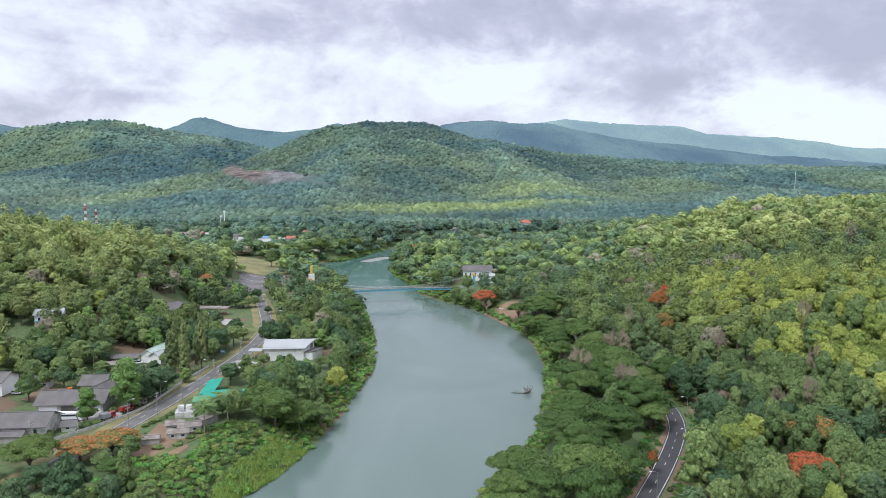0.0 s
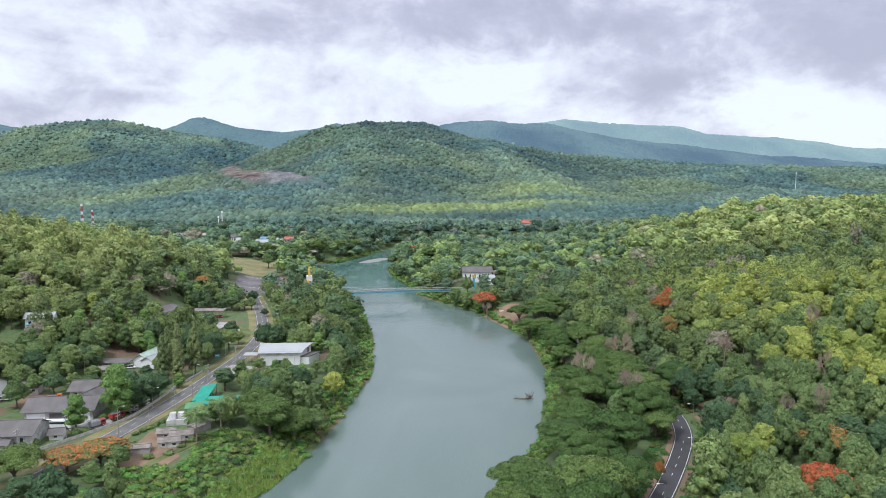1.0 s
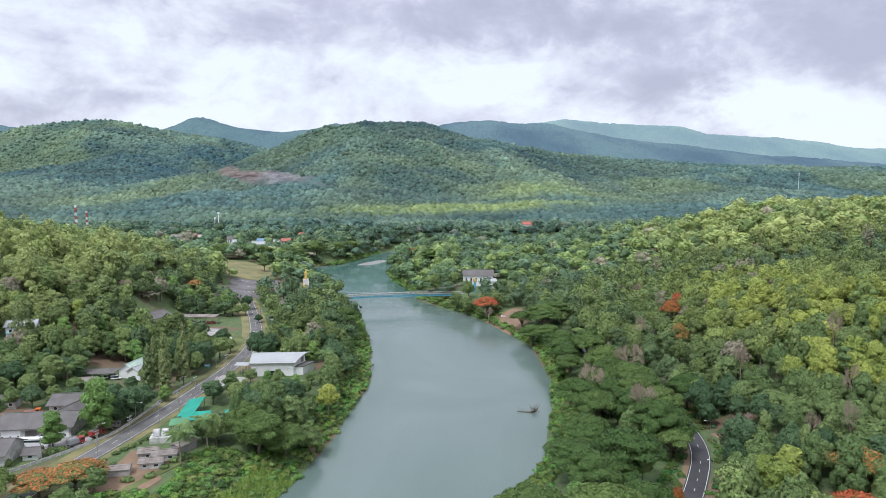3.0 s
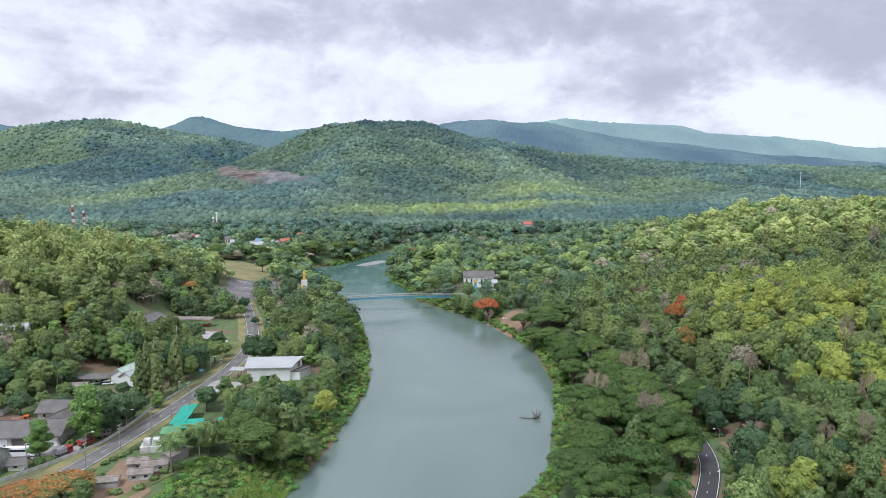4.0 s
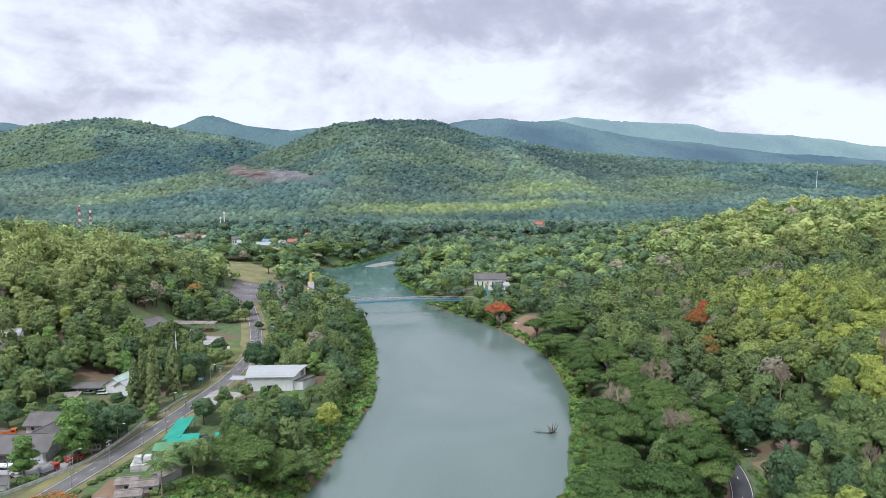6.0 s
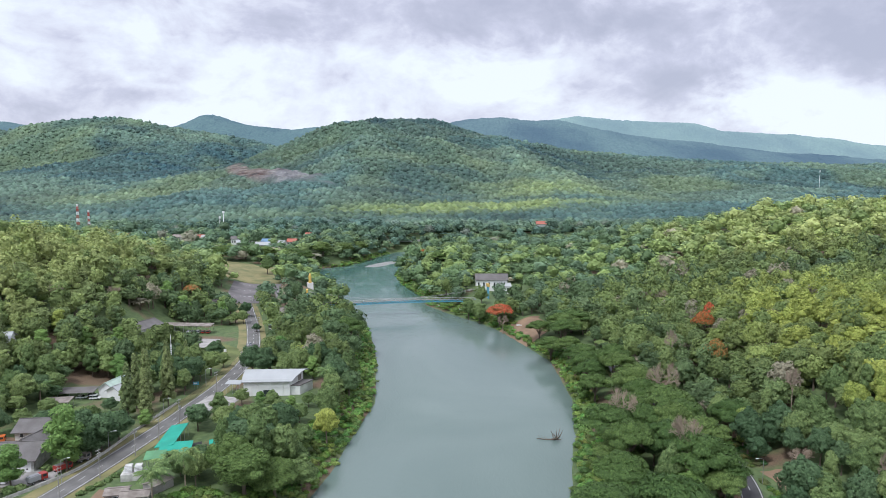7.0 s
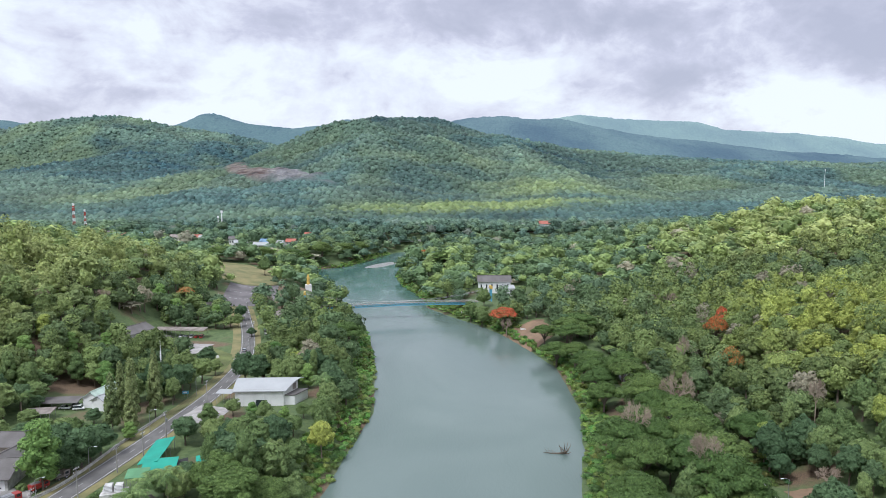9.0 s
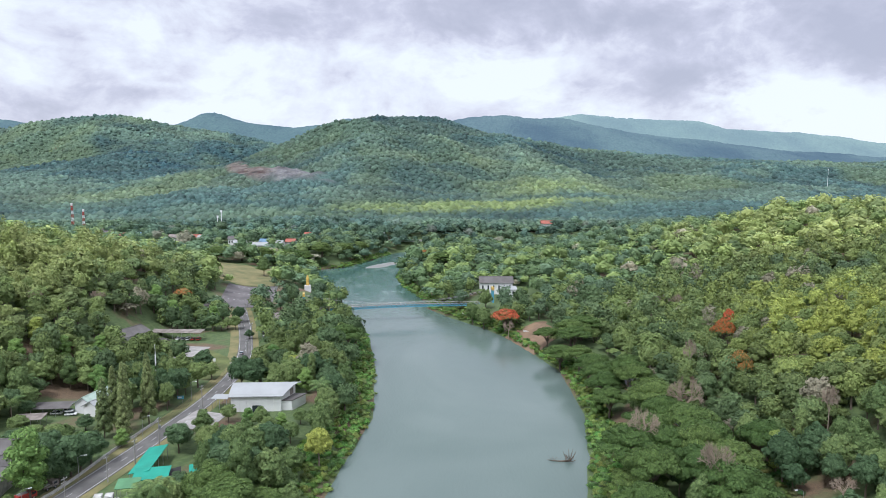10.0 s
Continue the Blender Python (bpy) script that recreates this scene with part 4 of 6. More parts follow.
SINGLE = [
    ("bright", -164, 491, 6.0, 5.0), ("mid", -152, 506, 5.0, 4.8), ("bright", -142, 500, 5.0, 4.4), ("dark", -131, 514, 4.4, 4.6), ("mid", -127, 494, 4.0, 4.0), ("bright", -177, 500, 5.4, 4.8), ("ochre", -173, 532, 6.0, 8.0), ("mid", -151, 532, 5.0, 4.8), ("dark", -186, 515, 5.0, 5.0), ("mid", -196, 505, 5.0, 5.0),
    ("dome", -221, 752, 14.0, 6.5), ("dome", -200, 762, 13.0, 6.2), ("dome", -178, 770, 14.5, 6.8), ("dome", -157, 789, 14.0, 6.8), ("dome", -134, 838, 13.0, 6.5), ("dome", -113, 868, 13.0, 6.8), ("dome", -100, 901, 12.0, 6.5), ("dome", -150, 815, 12.0, 6.5), ("mid", -160, 690, 7.0, 7.0),
    ("rain", 63, 312, 6.5, 9.0), ("rain", 72, 306, 8.0, 10.5), ("rain", 72, 292, 8.0, 11.5), ("rain", 68, 352, 7.5, 10.0), ("rain", 70, 368, 8.0, 11.5), ("rain", 71, 386, 8.0, 11.0), ("rain", 70, 403, 7.5, 10.5), ("rain", 69, 420, 8.0, 11.0), ("rain", 80, 360, 8.5, 12.5), ("rain", 82, 378, 8.0, 12.0),
    ("rain", -32, 760, 9.0, 11.0), ("rain", 2, 730, 13.0, 13.0), ("mid", -30, 742, 6.0, 7.0), ("mid", -13, 700, 7.0, 8.0),
    ("bright", -121.8, 272, 6.8, 7.0), ("bright", -132.5, 260, 4.8, 4.5), ("dark", -119.5, 284, 4.6, 3.2), ("dark", -117.5, 293, 4.4, 3.0), ("dark", -125, 281, 4.6, 3.2), ("dark", -122, 281, 6.5, 6.4), ("dark", -118, 288, 6.0, 6.0), ("dark", -116, 297, 5.6, 5.0), ("dark", -127, 291, 6.5, 6.0), ("mid", -160, 312, 4.0, 2.8), ("dark", -152, 313, 4.0, 2.6), ("mid", -168, 322, 4.4, 3.2), ("mid", -128, 313, 3.6, 2.4), ("bush", -140, 326, 3.0, 2.6), ("bush", -146, 328, 3.4, 2.6), ("mid", -133, 341, 3.6, 3.0), ("mid", -140, 310, 4.0, 2.6), ("dark", -163, 340, 3.4, 2.8), ("mid", -136, 317, 3.6, 2.8), ("bright", -122, 308, 3.4, 2.4), ("mid", -148, 320, 3.4, 2.4), ("bright", -113, 312, 3.0, 2.2), ("mid", -158, 326, 3.8, 2.8), ("dark", -134, 328, 3.4, 2.6),
    ("casuarina", -123, 320, 3.9, 4.3), ("casuarina", -118.5, 327, 4.1, 5.0), ("casuarina", -113, 335, 3.9, 5.3), ("casuarina", -125, 332, 3.4, 4.5), ("casuarina", -116, 320, 3.4, 3.9),
    ("casuarina", -124, 386, 2.6, 3.0), ("dome", -60, 259, 10.5, 6.6), ("dome", -52, 264, 8.5, 5.6), ("dome", -66, 266, 8.0, 6.0), ("mid", -46, 274, 6.0, 4.6), ("lime", -43.5, 311, 5.4, 6.0), ("rain", -52, 442, 10.0, 13.0), ("dark", -60, 425, 7.0, 7.5),
    ("dark", -71, 290, 5.4, 5.0), ("dark", -79, 276, 3.8, 3.0), ("mid", -77, 268, 4.0, 3.2), ("mid", -83, 268, 3.0, 2.2), ("mid", -70, 279, 4.4, 3.8), ("mid", -79, 306, 4.6, 4.4), ("mid", -70, 300, 5.5, 5.6), ("mid", -62, 295, 5.5, 6.0), ("mid", -72, 322, 3.2, 2.9), ("mid", -65, 326, 3.0, 2.8), ("bright", -61, 331, 2.6, 1.9),
    ("dark", -91, 307, 5.0, 4.6), ("dark", -93, 315, 3.6, 3.2), ("mid", -82, 309, 4.4, 4.0), ("mid", -72, 308, 4.6, 4.2), ("mid", -63, 309, 4.6, 4.4), ("mid", -55, 318, 4.0, 3.6), ("dark", -78, 314, 3.6, 3.2), ("mid", -55, 336, 3.0, 2.8), ("mid", -89, 330, 2.6, 2.3), ("dark", -66, 280, 6.0, 6.2), ("mid", -50, 296, 5.0, 4.6),
    ("ochre", -108, 227, 8.5, 6.6), ("ochre", -117, 223, 7.5, 5.8), ("mid", -101.5, 225, 4.4, 3.6), ("rain", -128, 214, 9.0, 8.6), ("dark", -141, 208, 5.0, 3.6), ("rain", -100, 211, 5.5, 4.6), ("mid", -139, 224, 3.0, 2.2), ("mid", -112, 208, 4.0, 2.8), ("mid", -106, 216, 3.6, 2.8), ("lime", -137, 200, 5, 3.6), ("dark", -120, 203, 5, 3.2),
    ("ochre", 123, 210, 8.5, 11.0), ("flame", 111, 191, 8.0, 10.0), ("flame", 136, 408, 5.5, 13.0), ("flame", 145, 424, 3.6, 13.0), ("ochre", 123, 358, 5.0, 13.5), ("flame", 70, 209, 1.8, 6.0), ("flame", 40, 517, 8.8, 11.5),
    ("ochre", -229, 597, 8.0, 9.0), ("flame", -17, 800, 7.0, 8.0), ("ochre", 75, 265, 4.0, 6.0), ("mid", 29, 597, 4.5, 2.8), ("mid", 55, 590, 3.8, 2.2), ("dark", 42, 590, 2.8, 1.5), ("mid", 61, 598, 4.5, 3.4),
    ("bare", 64.7, 293, 6.6, 17.0), ("bare", 76, 260, 7.6, 17.0), ("bare", 88, 322, 7.8, 17.0), ("bare", 114, 266, 5.2, 6.5), ("bare", 125, 240, 3.0, 11.0), ("bare", 130, 228, 3.2, 15.0), ("bare", 141, 246, 3.0, 15.5), ("bare", 128, 300, 3.2, 14.5), ("bare", 160, 290, 3.4, 15.0), ("bare", 112, 385, 3.6, 15.5), ("bare", 268, 470, 6.0, 11.0), ("bare", 168, 400, 4.0, 9.0), ("bare", 41, 505, 5.0, 10.0), ("bare", 150, 520, 6.0, 10.0), ("bare", -205, 420, 5.0, 9.0), ("bare", -188, 450, 5.0, 9.0),
    ("rain", 62, 436, 9.0, 10.5), ("rain", 72, 452, 9.5, 10.5), ("rain", 60, 470, 7.5, 9.5), ("mid", 27, 535, 6.0, 7.0), ("mid", 20, 548, 5.5, 7.0), ("mid", 30, 560, 5.5, 6.0),
    ("mid", -108, 392, 3.5, 3.6), ("dark", -116, 405, 5.0, 4.6), ("mid", -124, 398, 4.6, 4.4), ("dark", -112, 470, 3.0, 2.5), ("mid", -150, 430, 4.5, 4.2), ("mid", -158, 425, 5.0, 4.6), ("tall", -163, 372, 4.2, 4.6),
    ("mid", -166, 345, 5.0, 4.4), ("mid", -174, 330, 6.0, 5.5), ("dark", -180, 318, 6.0, 5.0), ("mid", -170, 312, 5.0, 4.6), 
    ("mid", -168, 283, 5.2, 5.0), ("dark", -162, 300, 5.0, 4.6), ("mid", -134, 305, 4.2, 4.2), ("mid", -170, 300, 4.0, 3.6), ("mid", -178, 305, 5.0, 4.4), ("talllime", 104, 214, 5.6, 5.8), ("talllime", 96, 205, 5.2, 5.4), ("lime", 100, 222, 5.0, 5.2),
    ("rain", 84, 251, 7.0, 9.5), ("rain", 91, 309, 7.0, 9.5), ("mid", -83, 336.5, 3.4, 3.2), ("bright", -74, 332, 3.2, 2.4), ("mid", -69, 331, 3.6, 3.4), ("tall", -88, 322, 3.6, 3.2), ("bright", -150, 372, 5.0, 4.0), ("bright", -158, 392, 4.6, 4.2), ("bright", -132, 380, 4.2, 3.4),
    ("bright", -176, 390, 5.0, 4.4), ("bright", -186, 372, 5.0, 4.2), ("lime", -150, 404, 4.4, 4.4), ("bright", -144, 362, 4.0, 3.4), ("bright", -168, 410, 4.6, 4.0), ("talllime", -190, 395, 4.4, 4.2), ("bright", -60, 372, 4.2, 3.6), ("lime", -70, 395, 4.6, 4.4), ("bright", -84, 412, 4.4, 3.8),
    ("rain", 87.5, 281, 9.5, 11.0), ("rain", 86, 297, 9.5, 11.5), ("rain", 105, 297, 8.0, 11.5), ("rain", 84, 268, 7.5, 10.0), ("talllime", 107, 291, 4.0, 4.6), ("mid", 110, 300, 5.0, 6.5), ("mid", 104, 305, 5.0, 6.5),
]
for n, (key, x, y, r, h) in enumerate(SINGLE):
    plant(key, x, y, r, h, n)
for n, (x, y, tall, lean) in enumerate(((-83.6, 247.5, 11.0, 1.0), (-78.4, 259.5, 11.0, -0.6), (-85.5, 262, 7.5, 0.6), (-50.7, 354, 11.0, 0.9), (-78, 545, 13.0, 1.0), (-74, 548, 14.0, -0.8), (-171, 352, 9.0, 0.5), (-60, 392, 11.0, 0.7), (-166, 335, 8, 0.4))):
    palm(x, y, tall, lean, n)

# The rain trees between the water and the road.
x, y, rng = scattered(-5, 110, 180, 470, 12.5, 7)
road_d, river_d = from_line(x, y, LINE_R), from_river(x, y)
taken = np.array([(t[1], t[2], t[3]) for t in SINGLE])
for n in np.where(near_right_strip(x, y) & (river_d > np.where(y < 250, 17.0, np.where(y < 345, 12.5, 5.0))) & (road_d > 8.5) & (road_d < 70))[0]:
    r = rng.uniform(7.0, 11.5)
    if (np.hypot(taken[:, 0] - x[n], taken[:, 1] - y[n]) < 0.55 * taken[:, 2] + 1.5).any():
        continue
    key = "rain" if rng.random() < 0.72 else ("mid", "bright", "lime", "dark")[int(rng.integers(4))]
    tall = {"rain": rng.uniform(7.6, 14.2), "bright": rng.uniform(3.8, 4.8)}.get(key, rng.uniform(5.2, 7.0))
    plant(key, x[n], y[n], r if key == "rain" else rng.uniform(4.0, 5.6), tall, int(n))

# The nearest trees of the woods stand singly; the rest are one wood.
x, y, rng = scattered(-470, 520, 175, 610, 7.3, 1)
ok = in_view(x, y) & ~open_ground(x, y) & ~near_right_strip(x, y)
for a, b, r in taken:
    ok &= np.hypot(x - a, y - b) > 0.6 * r + 2.0
close = ok & (((x > 80) & (y < 300) & (x < 0.66 * y + 8)) | ((x < -40) & (y < 400) & (x > -200) & (x < -45)))
colours = woods_colour(x, y, rng.random(len(x)))
near_first = np.where(close)[0][np.argsort(np.hypot(x, y)[close])]
for n in near_first[:215]:
    c = colours[n]
    key = ("talllime" if n % 4 == 0 else "lime") if c[0] > 0.235 else (("tall" if n % 4 == 0 else "mid") if c[1] > 0.20 else "dark")
    r = rng.uniform(3.2, 6.6)
    plant(key, x[n], y[n], r * (0.8 if key.startswith("tall") else 1), 0.5 * (r + 5.0) * rng.uniform(0.85, 1.35), int(n))
EDGE_PROTOS = [(*crown_mesh(400 + k, kind, 1300, 0.085, core=0.84, cores=5), *simple_trunk(kind)) for k, kind in enumerate(("round", "tall", "round", "round"))]
w = near_first[215:]
wood("woodland_edge", "broadleaf trees at the edge of the woods", EDGE_PROTOS, x[w], y[w], rng, 3.9, 6.0, 1.05)
rest = ok & ~close & (y < 440)
SLOPE_PROTOS = [(*crown_mesh(500 + k, kind, 900, 0.088, core=0.84, cores=8), *simple_trunk(kind)) for k, kind in enumerate(("round", "round", "tall", "round", "umbrella"))]
wood("slope_woodland", "mixed broadleaf woodland with yellow-green crowns", SLOPE_PROTOS, x[rest], y[rest], rng, 3.9, 6.2, 1.0)
rest = ok & ~close & (y >= 440)
wood("woodland", "mixed broadleaf woodland on the valley slopes", NEAR_PROTOS, x[rest], y[rest], rng, 3.9, 6.2, 1.0)
x, y, rng = scattered(-800, 800, 610, 1100, 10.2, 2)
ok = in_view(x, y) & ~open_ground(x, y)
# The factor 1.32 lightens the leaf colour to imitate haze in the valley.
wood("valley_woods", "dark green trees filling the valley floor", MID_PROTOS, x[ok], y[ok], rng, 4.6, 8.6, 0.82, 1.32, sight_cap(x[ok], y[ok]))

# Scrub on the banks.
x, y, rng = scattered(-260, 260, 180, 985, 2.5, 3)
s = from_river(x, y)
ok = in_view(x, y) & (s > 0.9) & (s < np.where(x < bank_left(y), 16, 9 + 5 * smooth(360, 320, y) + 4 * smooth(440, 480, y)) + 4 * fbm(x / 12, y / 12, 2, 4)) & ((y < 620) | (s < 9)) & (y < 960)
ok &= ~((x > 36) & (y > 468) & (y < 512) & (s > 6))
slope = in_view(x, y) & (x > -104) & (x < bank_left(y)) & (y < 258) & (s > -0.3) & (from_line(x, y, LINE_L) > 9) & (from_line(x, y, [(-84, 248), (-92, 230), (-100, 212), (-108, 196)]) > 5)
ok |= slope & ~((x < -82) & (y > 225))
bx, by = x[ok], y[ok]
g = np.stack([rng.uniform(0.17, 0.27, len(bx)), rng.uniform(0.30, 0.40, len(bx)), rng.uniform(0.08, 0.11, len(bx))], 1)
g = np.where((rng.random(len(bx)) < 0.3)[:, None], g * 0.5, g * 0.86)
brad, btall, bturn = rng.uniform(1.3, 2.7, len(bx)), rng.uniform(1.0, 2.4, len(bx)), rng.uniform(0, 6.28, len(bx))
for near, shapes in ((by < 330, FINE_BUSH_PROTOS), (by >= 330, BUSH_PROTOS)):
    bake_woods("bank_scrub", "bright green scrub and creepers along the banks", shapes, bx[near], by[near], land(bx[near], by[near]) - 0.2, brad[near], btall[near], bturn[near], g[near])


# ---- roads and open ground ----


def strip(name, line, left, right, lift, material, parent=None, label="", category="", kind="", slot=None):
    """A ribbon along a line, from left to right of it, resting on the land."""
    line = np.asarray(line, float)
    d = np.gradient(line, axis=0)
    d /= np.linalg.norm(d, axis=1, keepdims=True)
    nrm = np.stack([d[:, 1], -d[:, 0]], 1)
    z = land(line[:, 0], line[:, 1])
    z = np.convolve(np.pad(z, 3, mode="edge"), np.ones(7) / 7, "valid") + lift
    pts = [np.concatenate([line + nrm * o, (z - drop)[:, None]], 1) for o, drop in ((left, 0.6), (left, 0), (right, 0), (right, 0.6))]
    ob = new(name, np_mesh(name, np.stack(pts, 1).reshape(-1, 3), grid_tris(len(line), 4), [material]))
    ob.parent = parent
    return tagged(ob, label, category, kind=kind)


def markings(road, line, half, lift, period, dash, first, last):
    for side in (-1, 1):
        strip("edge_line", line, side * half - 0.09, side * half + 0.09, lift, PAINT, road, "worn white edge line")
    line = np.asarray(line)
    seg = np.hypot(*np.diff(line, axis=0).T)
    run = np.concatenate([[0], np.cumsum(seg)])
    me = bpy.data.meshes.new("centre_dash")
    bm = box(-0.08, 0.08, -dash / 2, dash / 2, -0.2, 0.0)
    bm.to_mesh(me)
    bm.free()
    me.materials.append(PAINT)
    for k, at in enumerate(np.arange(first, min(last, run[-1]), period)):
        x, y = np.interp(at, run, line[:, 0]), np.interp(at, run, line[:, 1])
        x2, y2 = np.interp(at + 0.5, run, line[:, 0]), np.interp(at + 0.5, run, line[:, 1])
        ob = new("centre_dash", me)
        ob.parent = road
        ob.matrix_world = pose(x, y, height(x, y) + lift, 0, 0, math.degrees(math.atan2(x - x2, y2 - y)))


road_l = strip("road", LINE_L, -3.9, 3.9, 0.22, ASPHALT, None, "two-lane grey asphalt road with white edge lines", "road", "structure")
markings(road_l, LINE_L, 3.3, 0.235, 9.0, 3.0, 200, 640)
road_r = strip("road", LINE_R, -3.3, 3.3, 0.22, ASPHALT_DARK, None, "narrow dark asphalt road under the trees", "road", "structure")
markings(road_r, LINE_R, 2.85, 0.235, 7.5, 2.2, 60, 300)
strip("verge", LINE_R, -5.2, -3.2, 0.12, DIRT, None, "bare earth verge beside the dark road", "verge", "structure")
strip("verge", LINE_L, 3.8, 7.0, 0.10, DRYGRASS, None, "dry grass verge beside the road", "verge", "structure")
strip("verge", LINE_L, -8.6, -3.8, 0.10, DRYGRASS, None, "dry grass verge with a shallow ditch", "verge", "structure")


def patch(name, corners, lift, material, label, category, wobble=0.0, kind="structure"):
    """A flat area given by its corners, laid on the land."""
    c = np.array(corners, float)
    n = 14
    u, v = np.meshgrid(np.linspace(0, 1, n), np.linspace(0, 1, n))
    xy = (c[0] * ((1 - u) * (1 - v))[..., None] + c[1] * (u * (1 - v))[..., None] + c[2] * (u * v)[..., None] + c[3] * ((1 - u) * v)[..., None])
    edge = ((u == 0) | (u == 1) | (v == 0) | (v == 1))
    X, Y = xy[..., 0] + edge * wobble * fbm(xy[..., 0] / 6, xy[..., 1] / 6, 2, 6), xy[..., 1] + edge * wobble * fbm(xy[..., 0] / 6, xy[..., 1] / 6, 2, 16)
    ob = new(name, np_mesh(name, np.stack([X, Y, land(X, Y) + lift], -1).reshape(-1, 3), grid_tris(n, n), [material]))
    return tagged(ob, label, category, kind=kind)


patch("pavement", [(-160, 560), (-122, 560), (-136, 642), (-174, 634)], 0.25, LOT, "wide grey asphalt parking area with white bay marks", "car park")
patch("lawn", [(-180, 637), (-136, 644), (-150, 730), (-232, 738)], 0.22, DRYGRASS, "dry yellowish playing field", "field", 16)
patch("lawn", [(-126, 392), (-106, 392), (-108, 424), (-126, 446)], 0.2, GRASS, "mown light green lawn beside the road", "lawn", 4)
patch("pavement", [(-158, 428), (-132, 426), (-128, 452), (-160, 455)], 0.22, CONCRETE, "pale concrete yard in front of the carport", "yard")
patch("pavement", [(-158, 256), (-122, 262), (-124, 274), (-160, 270)], 0.22, CONCRETE, "worn concrete yard of the fire station", "yard")
patch("pavement", [(-104, 330), (-88, 328), (-86, 345), (-100, 350)], 0.24, CONCRETE, "concrete forecourt of the white hall", "yard")
gx2, gy2 = np.meshgrid(np.linspace(-1, 1, 24), np.linspace(-1, 1, 24))
bar_x, bar_y = -68 + 15 * gx2 + 14 * gy2, 856 + 34 * gy2 + 4 * gx2
bar_z = 0.9 * (1 - gx2 ** 2) * (1 - gy2 ** 2) - 0.35 + 0.45 * fbm(bar_x / 6, bar_y / 14, 3, 71)
tagged(new("gravel_bar", np_mesh("gravel_bar", np.stack([bar_x, bar_y, bar_z], -1).reshape(-1, 3), grid_tris(24, 24), [GRAVEL], smooth=True)), "grey gravel bar showing through the shallow river", "gravel bar", kind="structure")
patch("bare_ground", [(46, 466), (68, 478), (66, 518), (39, 511)], 0.2, DIRT, "bare reddish earth slope above the river", "earth", 6)
patch("bare_ground", [(105, 249), (117, 247), (117, 272), (104, 270)], 0.2, DIRT, "bare earth clearing beside the road", "earth", 6)
patch("bare_ground", [(-106, 226), (-86, 228), (-88, 256), (-104, 258)], 0.15, DIRT, "trampled earth yard among sheds", "earth", 5)
patch("bare_ground", [(-172, 284), (-142, 284), (-145, 300), (-172, 302)], 0.15, DIRT, "bare earth yard with parked machines", "earth", 5)
patch("lawn", [(102, 236), (116, 234), (118, 250), (103, 250)], 0.26, GRASS, "patch of green grass beside the road", "lawn", 4)

# ---- buildings ----


def window(parent, x0, x1, y, z0, z1, name="window"):
    """A window in a wall that faces -y: frame and pane."""
    w = part(name, box(x0, x1, y - 0.06, y + 0.05, z0, z1), WHITE, parent)
    part("pane", box(x0 + 0.1, x1 - 0.1, y - 0.10, y - 0.05, z0 + 0.1, z1 - 0.1), GLASS, w)


def roof_slope(w, d, h, rh, over, side):
    """One slope of a gable roof whose ridge runs along x."""
    bm = bmesh.new()
    y1 = side * (d / 2 + over)
    drop = rh * over / (d / 2)
    a, b, th = (0.0, h + rh), (y1, h - drop), 0.16
    vs = [bm.verts.new((x, y, z + t)) for x in (-w / 2 - over, w / 2 + over) for (y, z) in (a, b) for t in (0, th)]
    for f in ((0, 1, 3, 2), (4, 6, 7, 5), (0, 4, 5, 1), (2, 3, 7, 6), (0, 2, 6, 4), (1, 5, 7, 3)):
        bm.faces.new([vs[i] for i in f])
    return bm


def gable_wall(w, d, h, rh):
    bm = bmesh.new()
    prof = [(-d / 2, -1.0), (d / 2, -1.0), (d / 2, h), (0, h + rh - 0.02), (-d / 2, h)]
    a = [bm.verts.new((-w / 2, y, z)) for y, z in prof]
    b = [bm.verts.new((w / 2, y, z)) for y, z in prof]
    bm.faces.new(a)
    bm.faces.new(b[::-1])
    for i in range(5):
        j = (i + 1) % 5
        bm.faces.new((a[i], b[i], b[j], a[j]))
    return bm


def house(name, x, y, yaw, w, d, h, rh, wall, roof, label, category="house", over=0.7, windows=0, z=None, doors=0, group=""):
    r = root(name, pose(x, y, height(x, y) if z is None else z, 0, 0, yaw), label, category, group)
    part("wall", gable_wall(w, d, h, rh), wall, r)
    for side in (-1, 1):
        part("roof_slope", roof_slope(w, d, h, rh, over, side), roof, r)
    part("ridge_cap", box(-w / 2 - over, w / 2 + over, -0.25, 0.25, h + rh + 0.1, h + rh + 0.26), roof, r)
    for k in range(windows):
        cx = -w / 2 + w * (k + 0.5) / windows
        window(r, cx - 0.7, cx + 0.7, -d / 2, h * 0.35, h * 0.75)
    for k in range(doors):
        cx = -w / 2 + w * (k + 0.5) / doors
        part("door", box(cx - w / doors * 0.4, cx + w / doors * 0.4, -d / 2 - 0.08, -d / 2 + 0.05, 0, h * 0.72), WHITE if k != doors // 2 else TILE, r, "wide garage door")
    return r


def shelter(name, x, y, yaw, w, d, h, roof, label, posts=4, slope=0.4, category="shelter", z=None):
    """An open roof on posts."""
    r = root(name, pose(x, y, height(x, y) if z is None else z, 0, 0, yaw), label, category)
    part("roof", box(-w / 2, w / 2, -d / 2, d / 2, 0, 0.18, Matrix.Translation((0, 0, h)) @ Matrix.Rotation(math.atan2(slope, d), 4, "X")), roof, r)
    for k in range(posts):
        px = -w / 2 + 0.5 + (w - 1) * k / (posts - 1)
        for py in (-d / 2 + 0.4, d / 2 - 0.4):
            part("post", tube([(px, py, -0.5), (px, py, h + slope * py / d)], 0.09, 6), STEEL, r)
    return r


